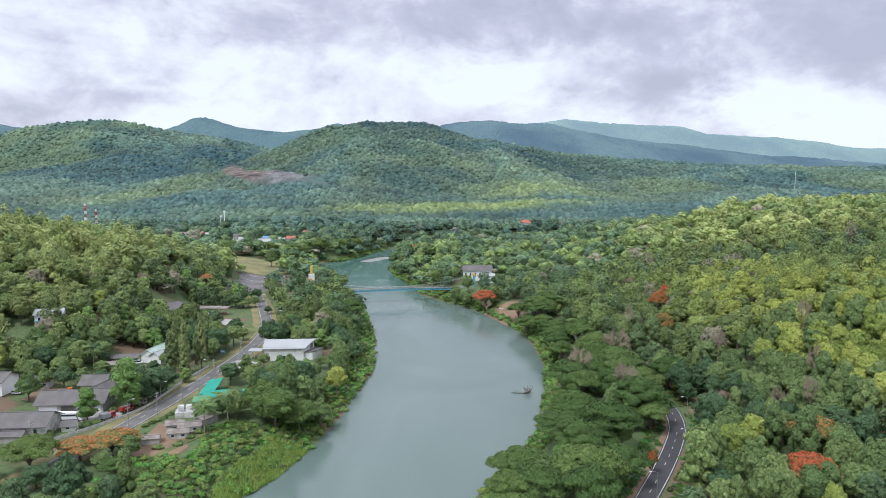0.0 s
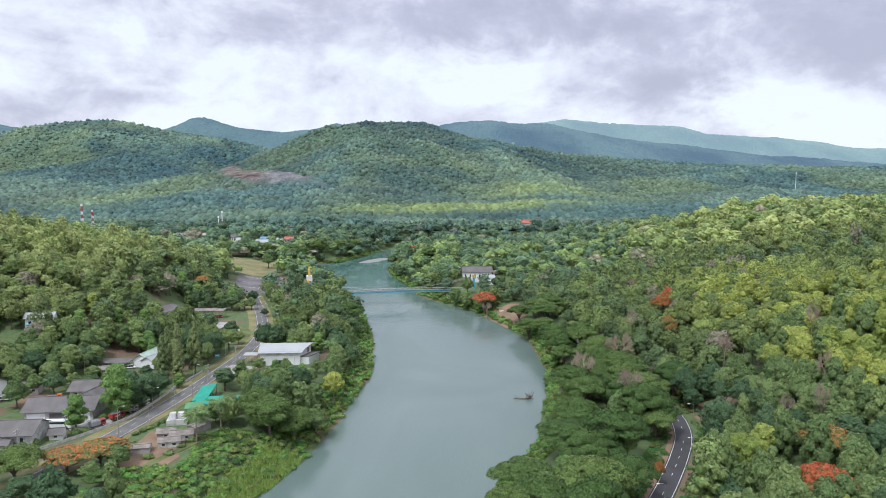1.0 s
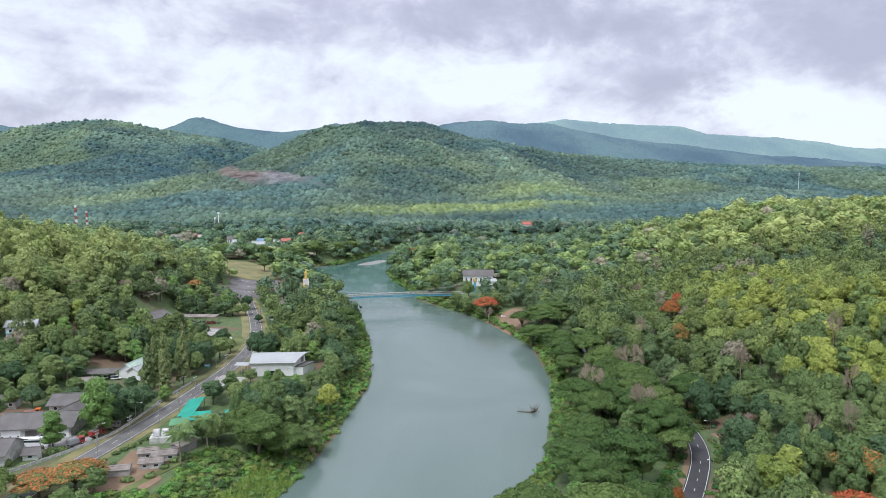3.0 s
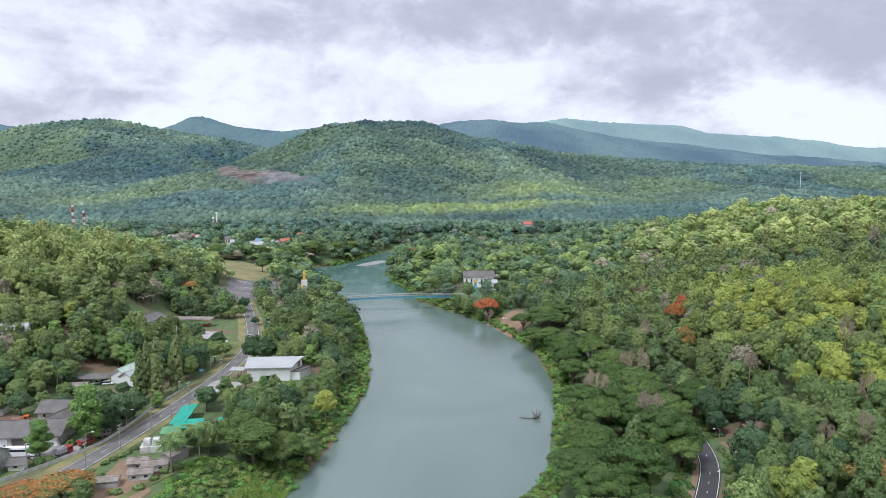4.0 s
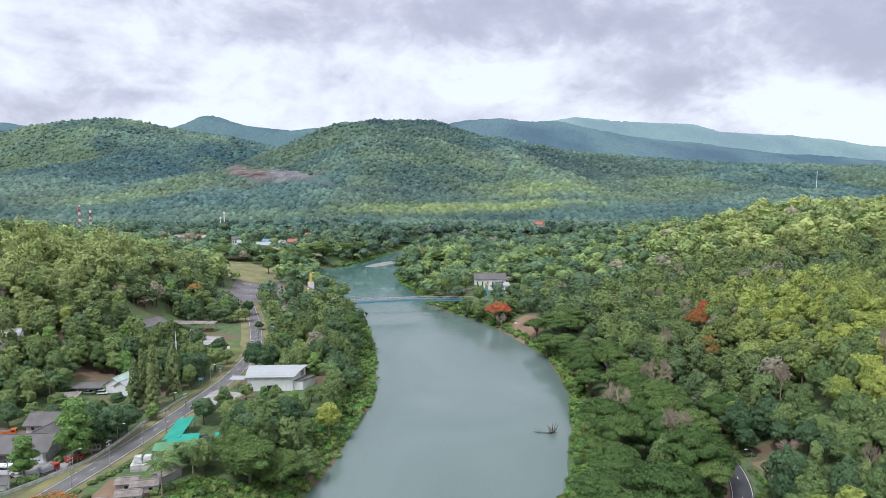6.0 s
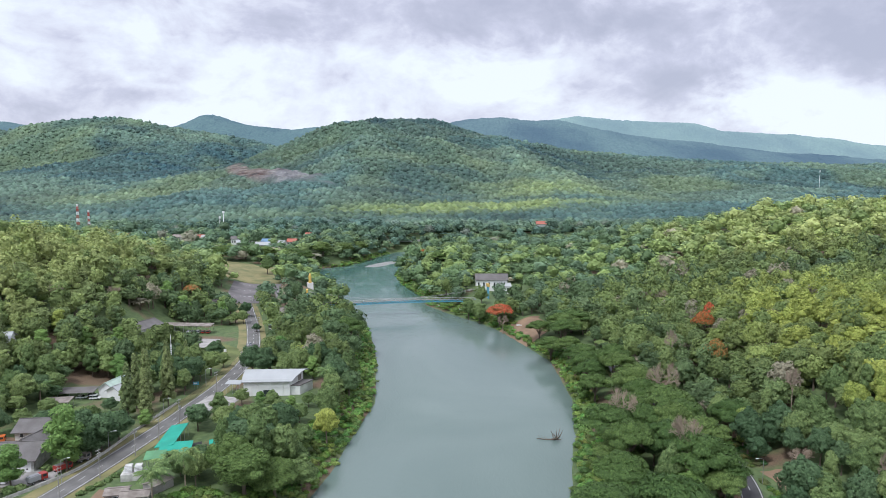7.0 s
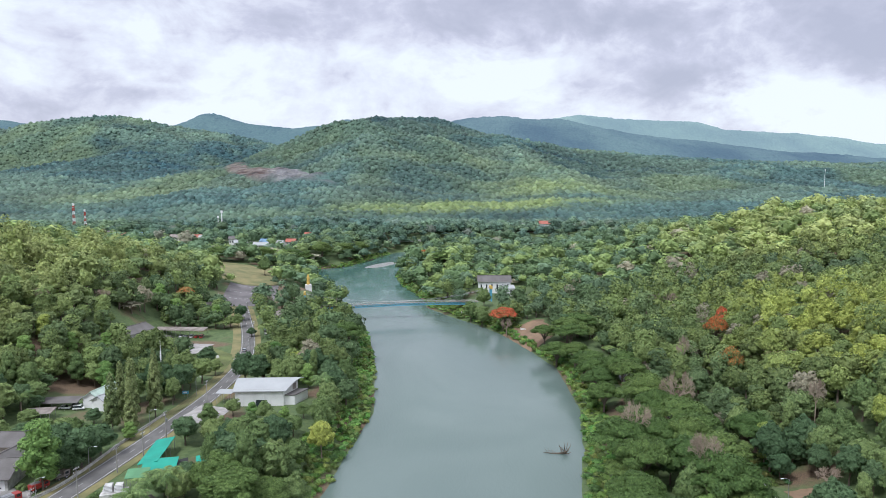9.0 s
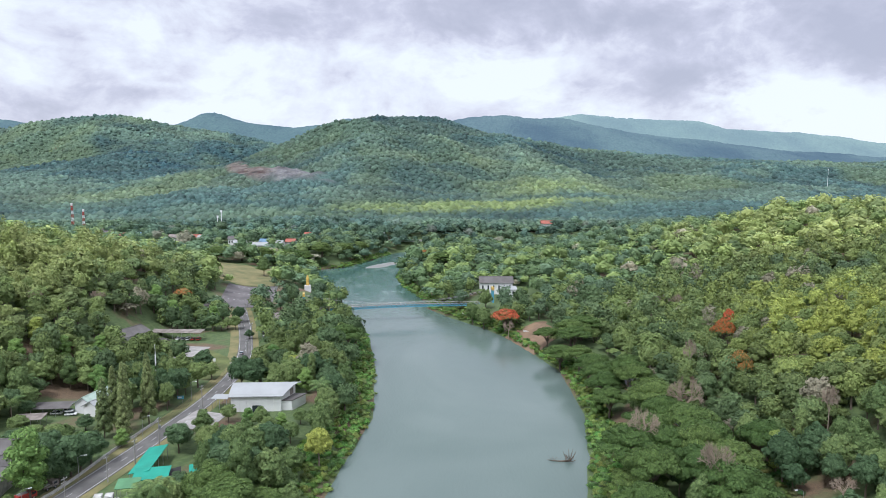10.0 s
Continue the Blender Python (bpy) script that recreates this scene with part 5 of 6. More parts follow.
# Fire station and its neighbours.
station = house("fire_station", -145, 277, 6, 25, 14, 4.6, 3.2, DIRTYWALL, TILE, "long fire station with white doors and a grey roof", "building", 1.2, doors=3)
for k in range(9):
    part("vent_window", box(-11.2 + k * 2.7 - 0.25, -11.2 + k * 2.7 + 0.25, -7.12, -7.05, 0.9, 1.4), GLASS, station)
house("warehouse", -154, 250, 4, 27, 13, 4.6, 3.0, DIRTYWALL, TILE, "white warehouse under a wide weathered grey roof", "building", 1.0, windows=4)
house("shed", -152, 241.5, 4, 12, 4.5, 2.6, 1.0, CONCRETE, TILE, "low grey lean-to shed in front of the warehouse", "shed", 0.5)
house("store_house", -149.5, 304, 4, 10, 12, 3.6, 2.6, DIRTYWALL, TILE, "small white house with a dark grey roof", "building", 1.0, windows=2)
house("store_house", -141.5, 293, 80, 17, 8, 3.6, 2.4, DIRTYWALL, TILE, "long store house under a dark grey roof", "building", 1.0, windows=4)
house("gate_house", -135.6, 252.8, 10, 4.6, 4.0, 2.4, 1.3, WHITEWALL, TILE, "small white gate house with a grey roof", "kiosk", 0.8, windows=1)
house("office_house", -187, 290, -4, 16, 11, 5.2, 2.6, WHITEWALL, TILE, "white two-storey office with a grey roof", "building", 0.9, windows=5)
house("office_house", -172, 301, 10, 7, 6, 3.0, 1.8, DIRTYWALL, TILE, "small pale house with a dark roof", "building", 0.6, windows=2)
# Sheds by the river.
house("old_shed", -96.0, 252.5, 12, 6.0, 5.0, 2.6, 0.8, CONCRETE, RUSTROOF, "old concrete shed under a rusty sheet roof", "shed", 0.5, windows=1, group="old sheds")
house("old_shed", -90.0, 251.0, 12, 7.5, 4.0, 2.4, 0.9, DIRTYWALL, RUSTROOF, "pale blue-white shed under rusty sheets", "shed", 0.5, windows=2, group="old sheds")
house("old_shed", -92.0, 244.5, 12, 7.0, 4.2, 2.4, 0.8, DIRTYWALL, RUSTROOF, "low shed with a blue window and rusty roof", "shed", 0.5, windows=2, group="old sheds")
house("old_shed", -100.0, 239.0, 12, 6.5, 4.5, 2.2, 0.5, CONCRETE, RUSTROOF, "ruined low shed with broken grey roofing", "shed", 0.3, group="old sheds")
house("old_shed", -86.5, 259.0, 60, 7.5, 4.5, 2.6, 0.6, CONCRETE, RUSTROOF, "unpainted concrete shed behind the palms", "shed", 0.3, group="old sheds")
tank = root("cooling_plant", pose(-97.4, 267, height(-97.4, 267), 0, 0, 12), "white walled plant with two slatted cooling units", "plant")
part("wall", box(-3.6, 3.6, -2.4, 2.4, -0.5, 2.2), DIRTYWALL, tank)
for k in (-1, 1):
    unit = part("cooling_unit", box(k * 1.5 - 1.1, k * 1.5 + 1.1, -1.0, 1.2, 2.2, 4.4), DIRTYWALL, tank, "slatted white cooling unit")
    for j in range(5):
        part("slat", box(k * 1.5 - 1.2, k * 1.5 + 1.2, -1.12, -0.98, 2.4 + j * 0.4, 2.6 + j * 0.4), WHITE, unit)
shelter("green_shelter", -93, 273, 12, 6.5, 5.5, 5.0, GREENROOF, "open shelter with a green sheet roof", 3, 0.8)
for x, y, yaw, w, d, h in ((-95.0, 292.5, -84, 21, 6.4, 4.2), (-89.6, 281.5, 12, 10.5, 7.0, 4.2), (-77.5, 287, 20, 5.0, 4.0, 3.6), (-72, 297, 60, 7.0, 3.0, 4.0)):
    shelter("shade_net", x, y, yaw, w, d, h, NET, "turquoise shade net stretched over posts", 5 if w > 15 else 3, 1.0, "shade net")
shelter("dark_net", -83.8, 283, -70, 9, 5, 3.2, BLACK, "black shade net on low posts", 3, 0.6, "shade net")

# The white hall with the curved roof.
hall = root("hall", pose(-75.8, 354.0, height(-75.8, 354.0), 0, 0, 3), "white hall with a curved pale metal roof", "building")
HW, HD = 19.4, 10.5


def roof_z(v):
    """Height of the curved roof from the front (0) to the back (1)."""
    return 6.7 + 2.1 * math.sin(math.pi * 0.5 * min(1.0, v * 1.1))


bm = bmesh.new()
prof = [(-HD / 2 + HD * k / 12, roof_z(k / 12) - 0.05) for k in range(13)]
outline = [(-HD / 2, -1.0)] + prof + [(HD / 2, -1.0)]
ends = [[bm.verts.new((x, y, z)) for y, z in outline] for x in (-HW / 2, HW / 2)]
bm.faces.new(ends[0][::-1])
bm.faces.new(ends[1])
for i in range(len(outline)):
    j = (i + 1) % len(outline)
    bm.faces.new((ends[0][i], ends[0][j], ends[1][j], ends[1][i]))
part("wall", bm, WHITEWALL, hall)
bm = bmesh.new()
ring = []
for k in range(17):
    v = -0.09 + 1.18 * k / 16
    y, z = -HD / 2 + HD * v, roof_z(max(0, v)) - (0.35 if v < 0 else 0) - (0.4 if v > 1 else 0)
    ring.append([bm.verts.new((x, y, z + t)) for x in (-HW / 2 - 1.2, HW / 2 + 1.6) for t in (0.0, 0.28)])
for a, b in zip(ring, ring[1:]):
    for i, j in ((0, 1), (1, 3), (3, 2), (2, 0)):
        bm.faces.new((a[i], a[j], b[j], b[i]))
bm.faces.new(ring[0])
bm.faces.new(ring[-1][::-1])
part("roof", bm, PALEROOF, hall, "curved pale grey metal roof")
for k in range(12):
    part("roof_seam", tube([(-HW / 2 - 1.1 + (HW + 2.6) * k / 11, -HD / 2 + HD * v, roof_z(v) + 0.27) for v in (0, 0.25, 0.5, 0.75, 1.0)], 0.05, 4), PALEROOF, hall)
for k in range(8):
    part("pilaster", box(-HW / 2 + HW * k / 7 - 0.2, -HW / 2 + HW * k / 7 + 0.2, -HD / 2 - 0.18, -HD / 2 + 0.05, -0.5, 6.6), WHITEWALL, hall)
part("gutter", box(-HW / 2 - 1, HW / 2 + 1.2, -HD / 2 - 1.75, -HD / 2 - 1.5, 6.45, 6.7), STEEL, hall)
part("door", box(HW / 2 - 0.02, HW / 2 + 0.1, 1.4, 3.6, 4.6, 7.2), RUSTROOF, hall, "brown upper door in the end wall")
part("door", box(-1.5, 1.8, -HD / 2 - 0.22, -HD / 2, 0.0, 2.6), GLASS, hall, "dark entrance door")
annex = part("annex", box(HW / 2 + 0.02, HW / 2 + 4.0, -HD / 2 + 1.0, HD / 2 - 1, -1.0, 4.0), WHITEWALL, hall, "low white annex")
part("annex_roof", box(HW / 2 + 0.03, HW / 2 + 4.3, -HD / 2 + 0.8, HD / 2 - 0.8, 4.0, 4.3), TILE, annex, "flat dark roof")
# The end wall is sheared askew to the front to fit the camera's view.
for ob in hall.children_recursive:
    for v in ob.data.vertices:
        v.co.x += 0.42 * (v.co.y + HD / 2) * (v.co.x + HW / 2) / HW
shelter("entrance_canopy", -91.0, 353.5, -4, 7, 5.5, 4.6, PALEROOF, "pale flat canopy at the side of the hall", 3, 0.2, "canopy")

# Buildings left of the road.
house("school_house", -136.5, 350, 68, 15, 8, 4.0, 2.2, WHITEWALL, PALEROOF, "white building with a pale green-edged roof", "building", 0.8, windows=4)
house("school_house", -140, 366, 70, 12, 8, 3.6, 2.0, WHITEWALL, TILE, "white building with a grey roof", "building", 0.8, windows=3)
house("school_hall", -142.5, 353, 78, 14, 8, 4.2, 2.6, WHITEWALL, PALEGREEN, "white school hall with a pale green metal roof", "building", 0.8, windows=4)
shelter("carport", -156, 346, 6, 15, 8, 3.2, TILE, "open carport with a flat grey roof", 4, 0.3, "carport")
shelter("carport", -158, 333, 10, 11, 7, 3.0, RUSTROOF, "open carport with a rusty roof", 4, 0.3, "carport")
shelter("carport", -160, 469, -3, 44, 7, 3.4, RUSTROOF, "long carport with a brown roof and parked cars", 9, 0.5, "carport")
house("yard_house", -170, 442, 70, 20, 12, 3.8, 2.6, DIRTYWALL, TILE, "grey-roofed house beside the concrete yard", "building", 1.0, windows=3)
house("yard_house", -157, 446, 4, 12, 9, 3.4, 2.0, DIRTYWALL, TILE, "small grey-roofed house at the yard", "building", 1.0, windows=2)
house("hill_house", -201.5, 364, 14, 13, 8, 6.5, 2.0, WHITEWALL, PALEROOF, "white hillside house with turquoise trim among trees", "house", 0.8, windows=3)
part("balcony", box(-6.5, 6.5, -5.4, -4.0, 3.0, 3.25), BLUE, bpy.data.objects["hill_house"], "turquoise balcony edge")
house("hillside_hut", 197, 459, 10, 9, 6, 5.0, 1.4, WHITEWALL, NET, "small white hut with a turquoise roof on the slope", "hut", 0.6, windows=2)
house("restaurant", -101, 517, 62, 24, 13, 3.6, 4.2, DIRTYWALL, RUSTROOF, "riverside restaurant under a broad brown roof", "building", 1.2, windows=4)
house("hut", -85, 417, 10, 4.6, 4, 4.0, 1.4, DIRTYWALL, REDROOF, "small hut with a pinkish red roof", "hut", 0.5, windows=1)
house("hut", -226, 560, 0, 12, 7, 3.2, 1.6, DIRTYWALL, TILE, "long low hut at the edge of the wood", "hut", 0.8, windows=3)
house("hut", -160, 540, 20, 9, 8, 3.2, 2.2, DIRTYWALL, TILE, "grey-roofed hut among the trees", "hut", 0.8, windows=2)
# House on the far bank and the bridge tower.
house("riverside_house", 41, 614, 0, 25, 11, 9.5, 3.8, WHITEWALL, TILE, "large white house with a dark grey roof", "house", 0.9, windows=6)
house("porch_house", 50, 601, 8, 10, 7, 6.0, 1.8, WHITEWALL, PALEROOF, "low white porch with a pale roof", "house", 0.6, windows=2)

# ---- vehicles ----


def wheels(r, xs, half, rad):
    for x in xs:
        for side in (-1, 1):
            w = part("wheel", tube([(x, side * (half - 0.22), rad), (x, side * half, rad)], rad, 12), BLACK, r)
            part("rim", tube([(x, side * (half - 0.02), rad), (x, side * (half + 0.02), rad)], rad * 0.55, 8), STEEL, w)


def car(x, y, yaw, paint, label, van=False):
    """A parked car that points along its own +x."""
    r = root("car", pose(x, y, height(x, y) + 0.24, 0, 0, yaw), label, "car", "parked cars")
    L, W, H = 4.4, 1.75, 1.75 if van else 1.45
    body = [(-L / 2, 0.35), (-L / 2, 0.85), (-L / 2 + 0.3, 0.95), (L / 2 - 1.2, 0.92), (L / 2 - 0.1, 0.75), (L / 2, 0.35)]
    cab = [(-L / 2 + (0.05 if van else 0.4), 0.9), (-L / 2 + (0.2 if van else 0.9), H), (L / 2 - (1.3 if van else 1.9), H), (L / 2 - 0.95, 0.9)]
    for name, prof, w, m in (("body", body, W, paint), ("glasshouse", cab, W * 0.9, GLASS)):
        bm = bmesh.new()
        a, b = [[bm.verts.new((px, sd * w / 2, pz)) for px, pz in prof] for sd in (-1, 1)]
        bm.faces.new(a)
        bm.faces.new(b[::-1])
        for i in range(len(prof)):
            j = (i + 1) % len(prof)
            bm.faces.new((a[i], b[i], b[j], a[j]))
        part(name, bm, m, r)
    part("car_roof", box(cab[1][0], cab[2][0], -W * 0.44, W * 0.44, H, H + 0.06), paint, r)
    wheels(r, (-L / 2 + 0.8, L / 2 - 0.85), W / 2, 0.32)
    for side in (-1, 1):
        part("headlight", box(L / 2 - 0.12, L / 2 + 0.01, side * 0.62 - 0.16, side * 0.62 + 0.16, 0.6, 0.74), WHITE, r)
        part("tail_light", box(-L / 2 - 0.02, -L / 2 + 0.05, side * 0.68 - 0.12, side * 0.68 + 0.12, 0.65, 0.85), RED, r)
    return r


def truck(x, y, yaw, paint, load, label, L=6.8, tall=2.7, category="truck"):
    r = root("truck", pose(x, y, height(x, y) + 0.24, 0, 0, yaw), label, category)
    part("chassis", box(-L / 2, L / 2, -0.5, 0.5, 0.55, 0.85), BLACK, r)
    cab = part("cab", box(L / 2 - 1.9, L / 2, -1.15, 1.15, 0.6, 2.5), paint, r)
    part("windscreen", box(L / 2 - 0.05, L / 2 + 0.03, -1.0, 1.0, 1.5, 2.3), GLASS, cab)
    for side in (-1, 1):
        part("side_window", box(L / 2 - 1.5, L / 2 - 0.4, side * 1.15 - 0.03, side * 1.15 + 0.03, 1.5, 2.25), GLASS, cab)
    part("load_body", box(-L / 2, L / 2 - 2.05, -1.15, 1.15, 0.9, tall), load, r)
    part("top_gear", box(-L / 2 + 0.3, L / 2 - 2.5, -0.7, 0.7, tall, tall + 0.25), STEEL, r)
    wheels(r, (-L / 2 + 1.1, L / 2 - 1.1), 1.15, 0.5)
    return r


def bus(x, y, yaw):
    r = root("bus", pose(x, y, height(x, y) + 0.24, 0, 0, yaw), "white coach with a dark window band", "bus")
    part("body", box(-5, 5, -1.25, 1.25, 0.4, 1.9), WHITE, r)
    part("window_band", box(-4.95, 4.95, -1.22, 1.22, 1.9, 2.7), GLASS, r)
    part("roof", box(-5, 5, -1.25, 1.25, 2.7, 3.2), WHITE, r)
    wheels(r, (-3.0, 3.2), 1.25, 0.5)


truck(-126.3, 263.5, 58, RED, SILVER, "red fire engine with a grey body", 5.6, 2.5, "fire engine")
truck(-122.8, 272.0, 62, RED, RED, "red fire engine under the tree", 5.4, 2.4, "fire engine")
truck(-159.0, 294.5, 20, ORANGE, ORANGE, "orange grader parked on bare earth", 6.0, 1.9, "grader")
truck(-120.2, 279.5, 60, RUSTROOF, RUSTROOF, "old brown truck beside the wall", 4.6, 1.5, "truck")
bus(-140.0, 262.3, 2)
for x, y, yaw, paint, label, van in ((-90.9, 337.2, 160, WHITE, "white car parked beside the hall", False), (-106.9, 437, 100, SILVER, "silver car driving lane of the road", False), (-176, 289, 10, WHITE, "white van parked at the office", True),
                                     (-152.5, 468.5, 88, WHITE, "white car parked under the carport", False), (-149.6, 468.4, 90, SILVER, "silver car parked under the carport", False), (-146.7, 468.3, 92, WHITE, "white pickup parked under the carport", True),
                                     (-143.7, 468.1, 90, RED, "red car parked under the carport", False), (-140.6, 467.9, 90, RED, "red-brown van parked under the carport", True), (-164, 469.2, 90, SILVER, "grey car parked under the carport", False),
                                     (-154, 344.5, 5, WHITE, "white car under the open carport", False), (-151, 348, 8, SILVER, "silver car beside the open carport", False), (-148, 344, 10, WHITE, "white car beside the open carport", True),
                                     (-160, 297, 60, BLACK, "dark car on the bare yard", False), (-143.8, 262.5, 90, WHITE, "white pickup in front of the station", True), (-106, 500, 100, SILVER, "silver car at the roadside stalls", False)):
    car(x, y, yaw, paint, label, van)

# ---- poles, wires, signs, walls ----


def power_pole(x, y, tall=10.0, arms=2, transformer=False):
    r = root("power_pole", pose(x, y, height(x, y), 0, 0, 70), "grey concrete power pole with cross-arms", "power pole", "poles along the road")
    part("pole", tube([(0, 0, -0.5), (0, 0, tall)], [0.19, 0.12], 8), CONCRETE, r)
    for k in range(arms):
        z = tall - 0.5 - 1.1 * k
        arm = part("cross_arm", box(-1.1, 1.1, -0.06, 0.06, z - 0.07, z + 0.07), CONCRETE, r)
        for j in (-0.95, -0.35, 0.35, 0.95):
            part("insulator", tube([(j, 0, z + 0.05), (j, 0, z + 0.32)], [0.07, 0.05], 6), WHITE, arm)
    if transformer:
        part("transformer", tube([(0.5, 0, tall - 4.2), (0.5, 0, tall - 3.0)], 0.4, 10), STEEL, r)
    return r


POLES = [(-140, 236), (-131, 250), (-113.7, 253), (-108.4, 267), (-104.7, 284.4), (-102.1, 298), (-100.6, 314), (-98.8, 353), (-97.5, 388), (-101.8, 430), (-110.5, 470), (-131, 530)]
for n, (x, y) in enumerate(POLES):
    power_pole(x, y, 9.6 if n != 6 else 10.2, 2, n == 6)
for n, (a, b) in enumerate(zip(POLES[2:], POLES[3:])):
    for off, dz in ((-0.9, 9.4), (0.9, 9.4), (0.0, 7.0)):
        za, zb = height(*a) + dz, height(*b) + dz
        pts = [(a[0] + (b[0] - a[0]) * t + off, a[1] + (b[1] - a[1]) * t, za + (zb - za) * t - 4 * t * (1 - t) * (0.5 + 0.015 * math.dist(a, b))) for t in (0, 0.2, 0.4, 0.6, 0.8, 1.0)]
        wire = part("power_line", tube(pts, 0.035, 4), BLACK)
        tagged(wire, "thin black power line sagging between poles", "cable", "power lines")


def street_lamp(x, y, yaw, tall=8.0):
    r = root("street_lamp", pose(x, y, height(x, y), 0, 0, yaw), "steel street lamp with a single curved arm", "street lamp", "street lamps")
    part("pole", tube([(0, 0, -0.4), (0, 0, tall)], [0.1, 0.07], 7), STEEL, r)
    part("arm", tube([(0, 0, tall - 0.1), (0.8, 0, tall + 0.35), (2.0, 0, tall + 0.45)], 0.045, 5), STEEL, r)
    part("lamp_head", box(1.8, 2.7, -0.14, 0.14, tall + 0.36, tall + 0.5), WHITE, r)


for x, y, yaw in ((66.5, 193.5, 190), (87.8, 228.2, 205), (100.6, 262, 190), (-117.8, 262, 20), (-114, 285, 15), (-109, 320, 10), (-106.5, 362, 0), (-124, 500, 20)):
    street_lamp(x, y, yaw)

wall_line = spline([(-146, 228), (-136, 241), (-127, 255), (-119, 270), (-116.2, 284), (-114.6, 304), (-112.6, 322), (-110.6, 338)], 3.0)
bwall = root("boundary_wall", pose(0, 0, 0), "low stained white wall along the road", "wall")
for a, b in zip(wall_line, wall_line[1:]):
    ln, ang = math.dist(a, b), math.degrees(math.atan2(b[1] - a[1], b[0] - a[0]))
    part("wall_panel", box(0, ln - 0.22, -0.08, 0.08, -0.5, 1.15), DIRTYWALL, bwall).matrix_world = pose(a[0], a[1], height(*a), 0, 0, ang)
    part("wall_post", box(-0.2, 0.0, -0.13, 0.13, -0.5, 1.3), DIRTYWALL, bwall).matrix_world = pose(a[0], a[1], height(*a), 0, 0, ang)

sign = root("road_sign", pose(-109.9, 358.8, height(-109.9, 358.8), 0, 0, 8), "blue rectangular road sign on two posts", "road sign")
part("sign_panel", box(-1.3, 1.3, -0.04, 0.04, 1.9, 3.3), BLUE, sign)
for k in (-0.7, 0.7):
    part("post", tube([(k, 0.08, -0.4), (k, 0.08, 3.2)], 0.05, 6), STEEL, sign)
for k in (-0.55, 0.15):
    part("sign_bar", box(k - 0.35, k + 0.45, -0.06, -0.045, 2.3, 2.9), WHITE, sign, "white pictogram bar")
sign = root("notice_board", pose(-115, 417.5, height(-115, 417.5), 0, 0, 5), "white notice board on posts at the lawn", "sign")
part("sign_panel", box(-0.7, 0.7, -0.05, 0.05, 1.6, 3.2), WHITE, sign)
part("post", tube([(0, 0.08, -0.4), (0, 0.08, 3.1)], 0.06, 6), STEEL, sign)
mast = root("radio_mast", pose(-131.9, 387.7, height(-131.9, 387.7)), "slim white mast with small antennas", "mast")
part("pole", tube([(0, 0, -0.5), (0, 0, 18)], [0.2, 0.1], 8), WHITE, mast)
for k in range(5):
    part("antenna", box(-0.35, 0.35, -0.12, 0.12, 9 + k * 0.9, 9.5 + k * 0.9), WHITE, mast)

# Stalls along the road.
for n, (x, y) in enumerate(((-104.5, 476), (-106, 482), (-107.8, 489), (-109.6, 496), (-102, 470))):
    shelter("market_stall", x, y, 15 + 9 * n, 4.0, 3.0, 2.4, (TILE, BLUEROOF, PALEROOF, RUSTROOF, WHITE)[n], "small roadside stall with an open front", 2, 0.3, "stall")
# Bay marks of the parking area.
for k in range(3):
    bays = tagged(new("bay_marks"), "row of worn white parking marks", "road marking", kind="structure")
    for j in range(11):
        x, y = -160 + j * 4.0 + 1.5 * k - 8, 585 + 22 * k + 0.1 * j
        part("bay_mark", box(-1.4, 1.4, -0.16, 0.16, -0.1, 0.02), PAINT, bays).matrix_world = pose(x, y, height(x, y) + 0.29, 0, 0, 30 if j % 2 else -30)
board = root("hoarding", pose(-222.5, 727, height(-222.5, 727), 0, 0, 0), "long bright blue hoarding at the playing field", "hoarding")
part("panel", box(-5.5, 5.5, -0.1, 0.1, 0.5, 4.2), BLUEROOF, board)
for k in (-4.5, 0, 4.5):
    part("post", tube([(k, 0.2, -0.5), (k, 0.2, 4.2)], 0.1, 6), STEEL, board)
goal = root("football_goal", pose(-231, 716, height(-231, 716), 0, 0, 20), "white football goal on the dry field", "goal")
for a, b in (((-3.6, 0, -0.3), (-3.6, 0, 2.4)), ((3.6, 0, -0.3), (3.6, 0, 2.4)), ((-3.6, 0, 2.4), (3.6, 0, 2.4))):
    part("goal_bar", tube([a, b], 0.1, 6), WHITE, goal)
# Golden monument by the water.
mon = root("monument", pose(-111.5, 641, height(-111.5, 641), 0, 0, 20), "golden standing monument on a white base", "monument")
part("base", box(-2.4, 2.4, -2.4, 2.4, -1, 5.0), WHITEWALL, mon)
part("figure", tube([(0, 0, 5.0), (0, 0, 7.5), (0, 0, 10.5), (0, 0, 12.0), (0, 0, 13.4)], [1.5, 1.2, 1.3, 0.8, 0.35], 10), YELLOW, mon, "golden figure shape")

# ---- the footbridge ----
A, B = Vector((-97, 553, 9.3)), Vector((36, 579, 10.2))
span = (B - A).length
yaw = math.degrees(math.atan2(B.y - A.y, B.x - A.x))
bridge = root("footbridge", pose(A.x, A.y, A.z + 0.2, 0, 0, yaw), "pale blue steel suspension footbridge over the river", "bridge")


def deck_z(u):
    return 1.6 * math.sin(math.pi * u)


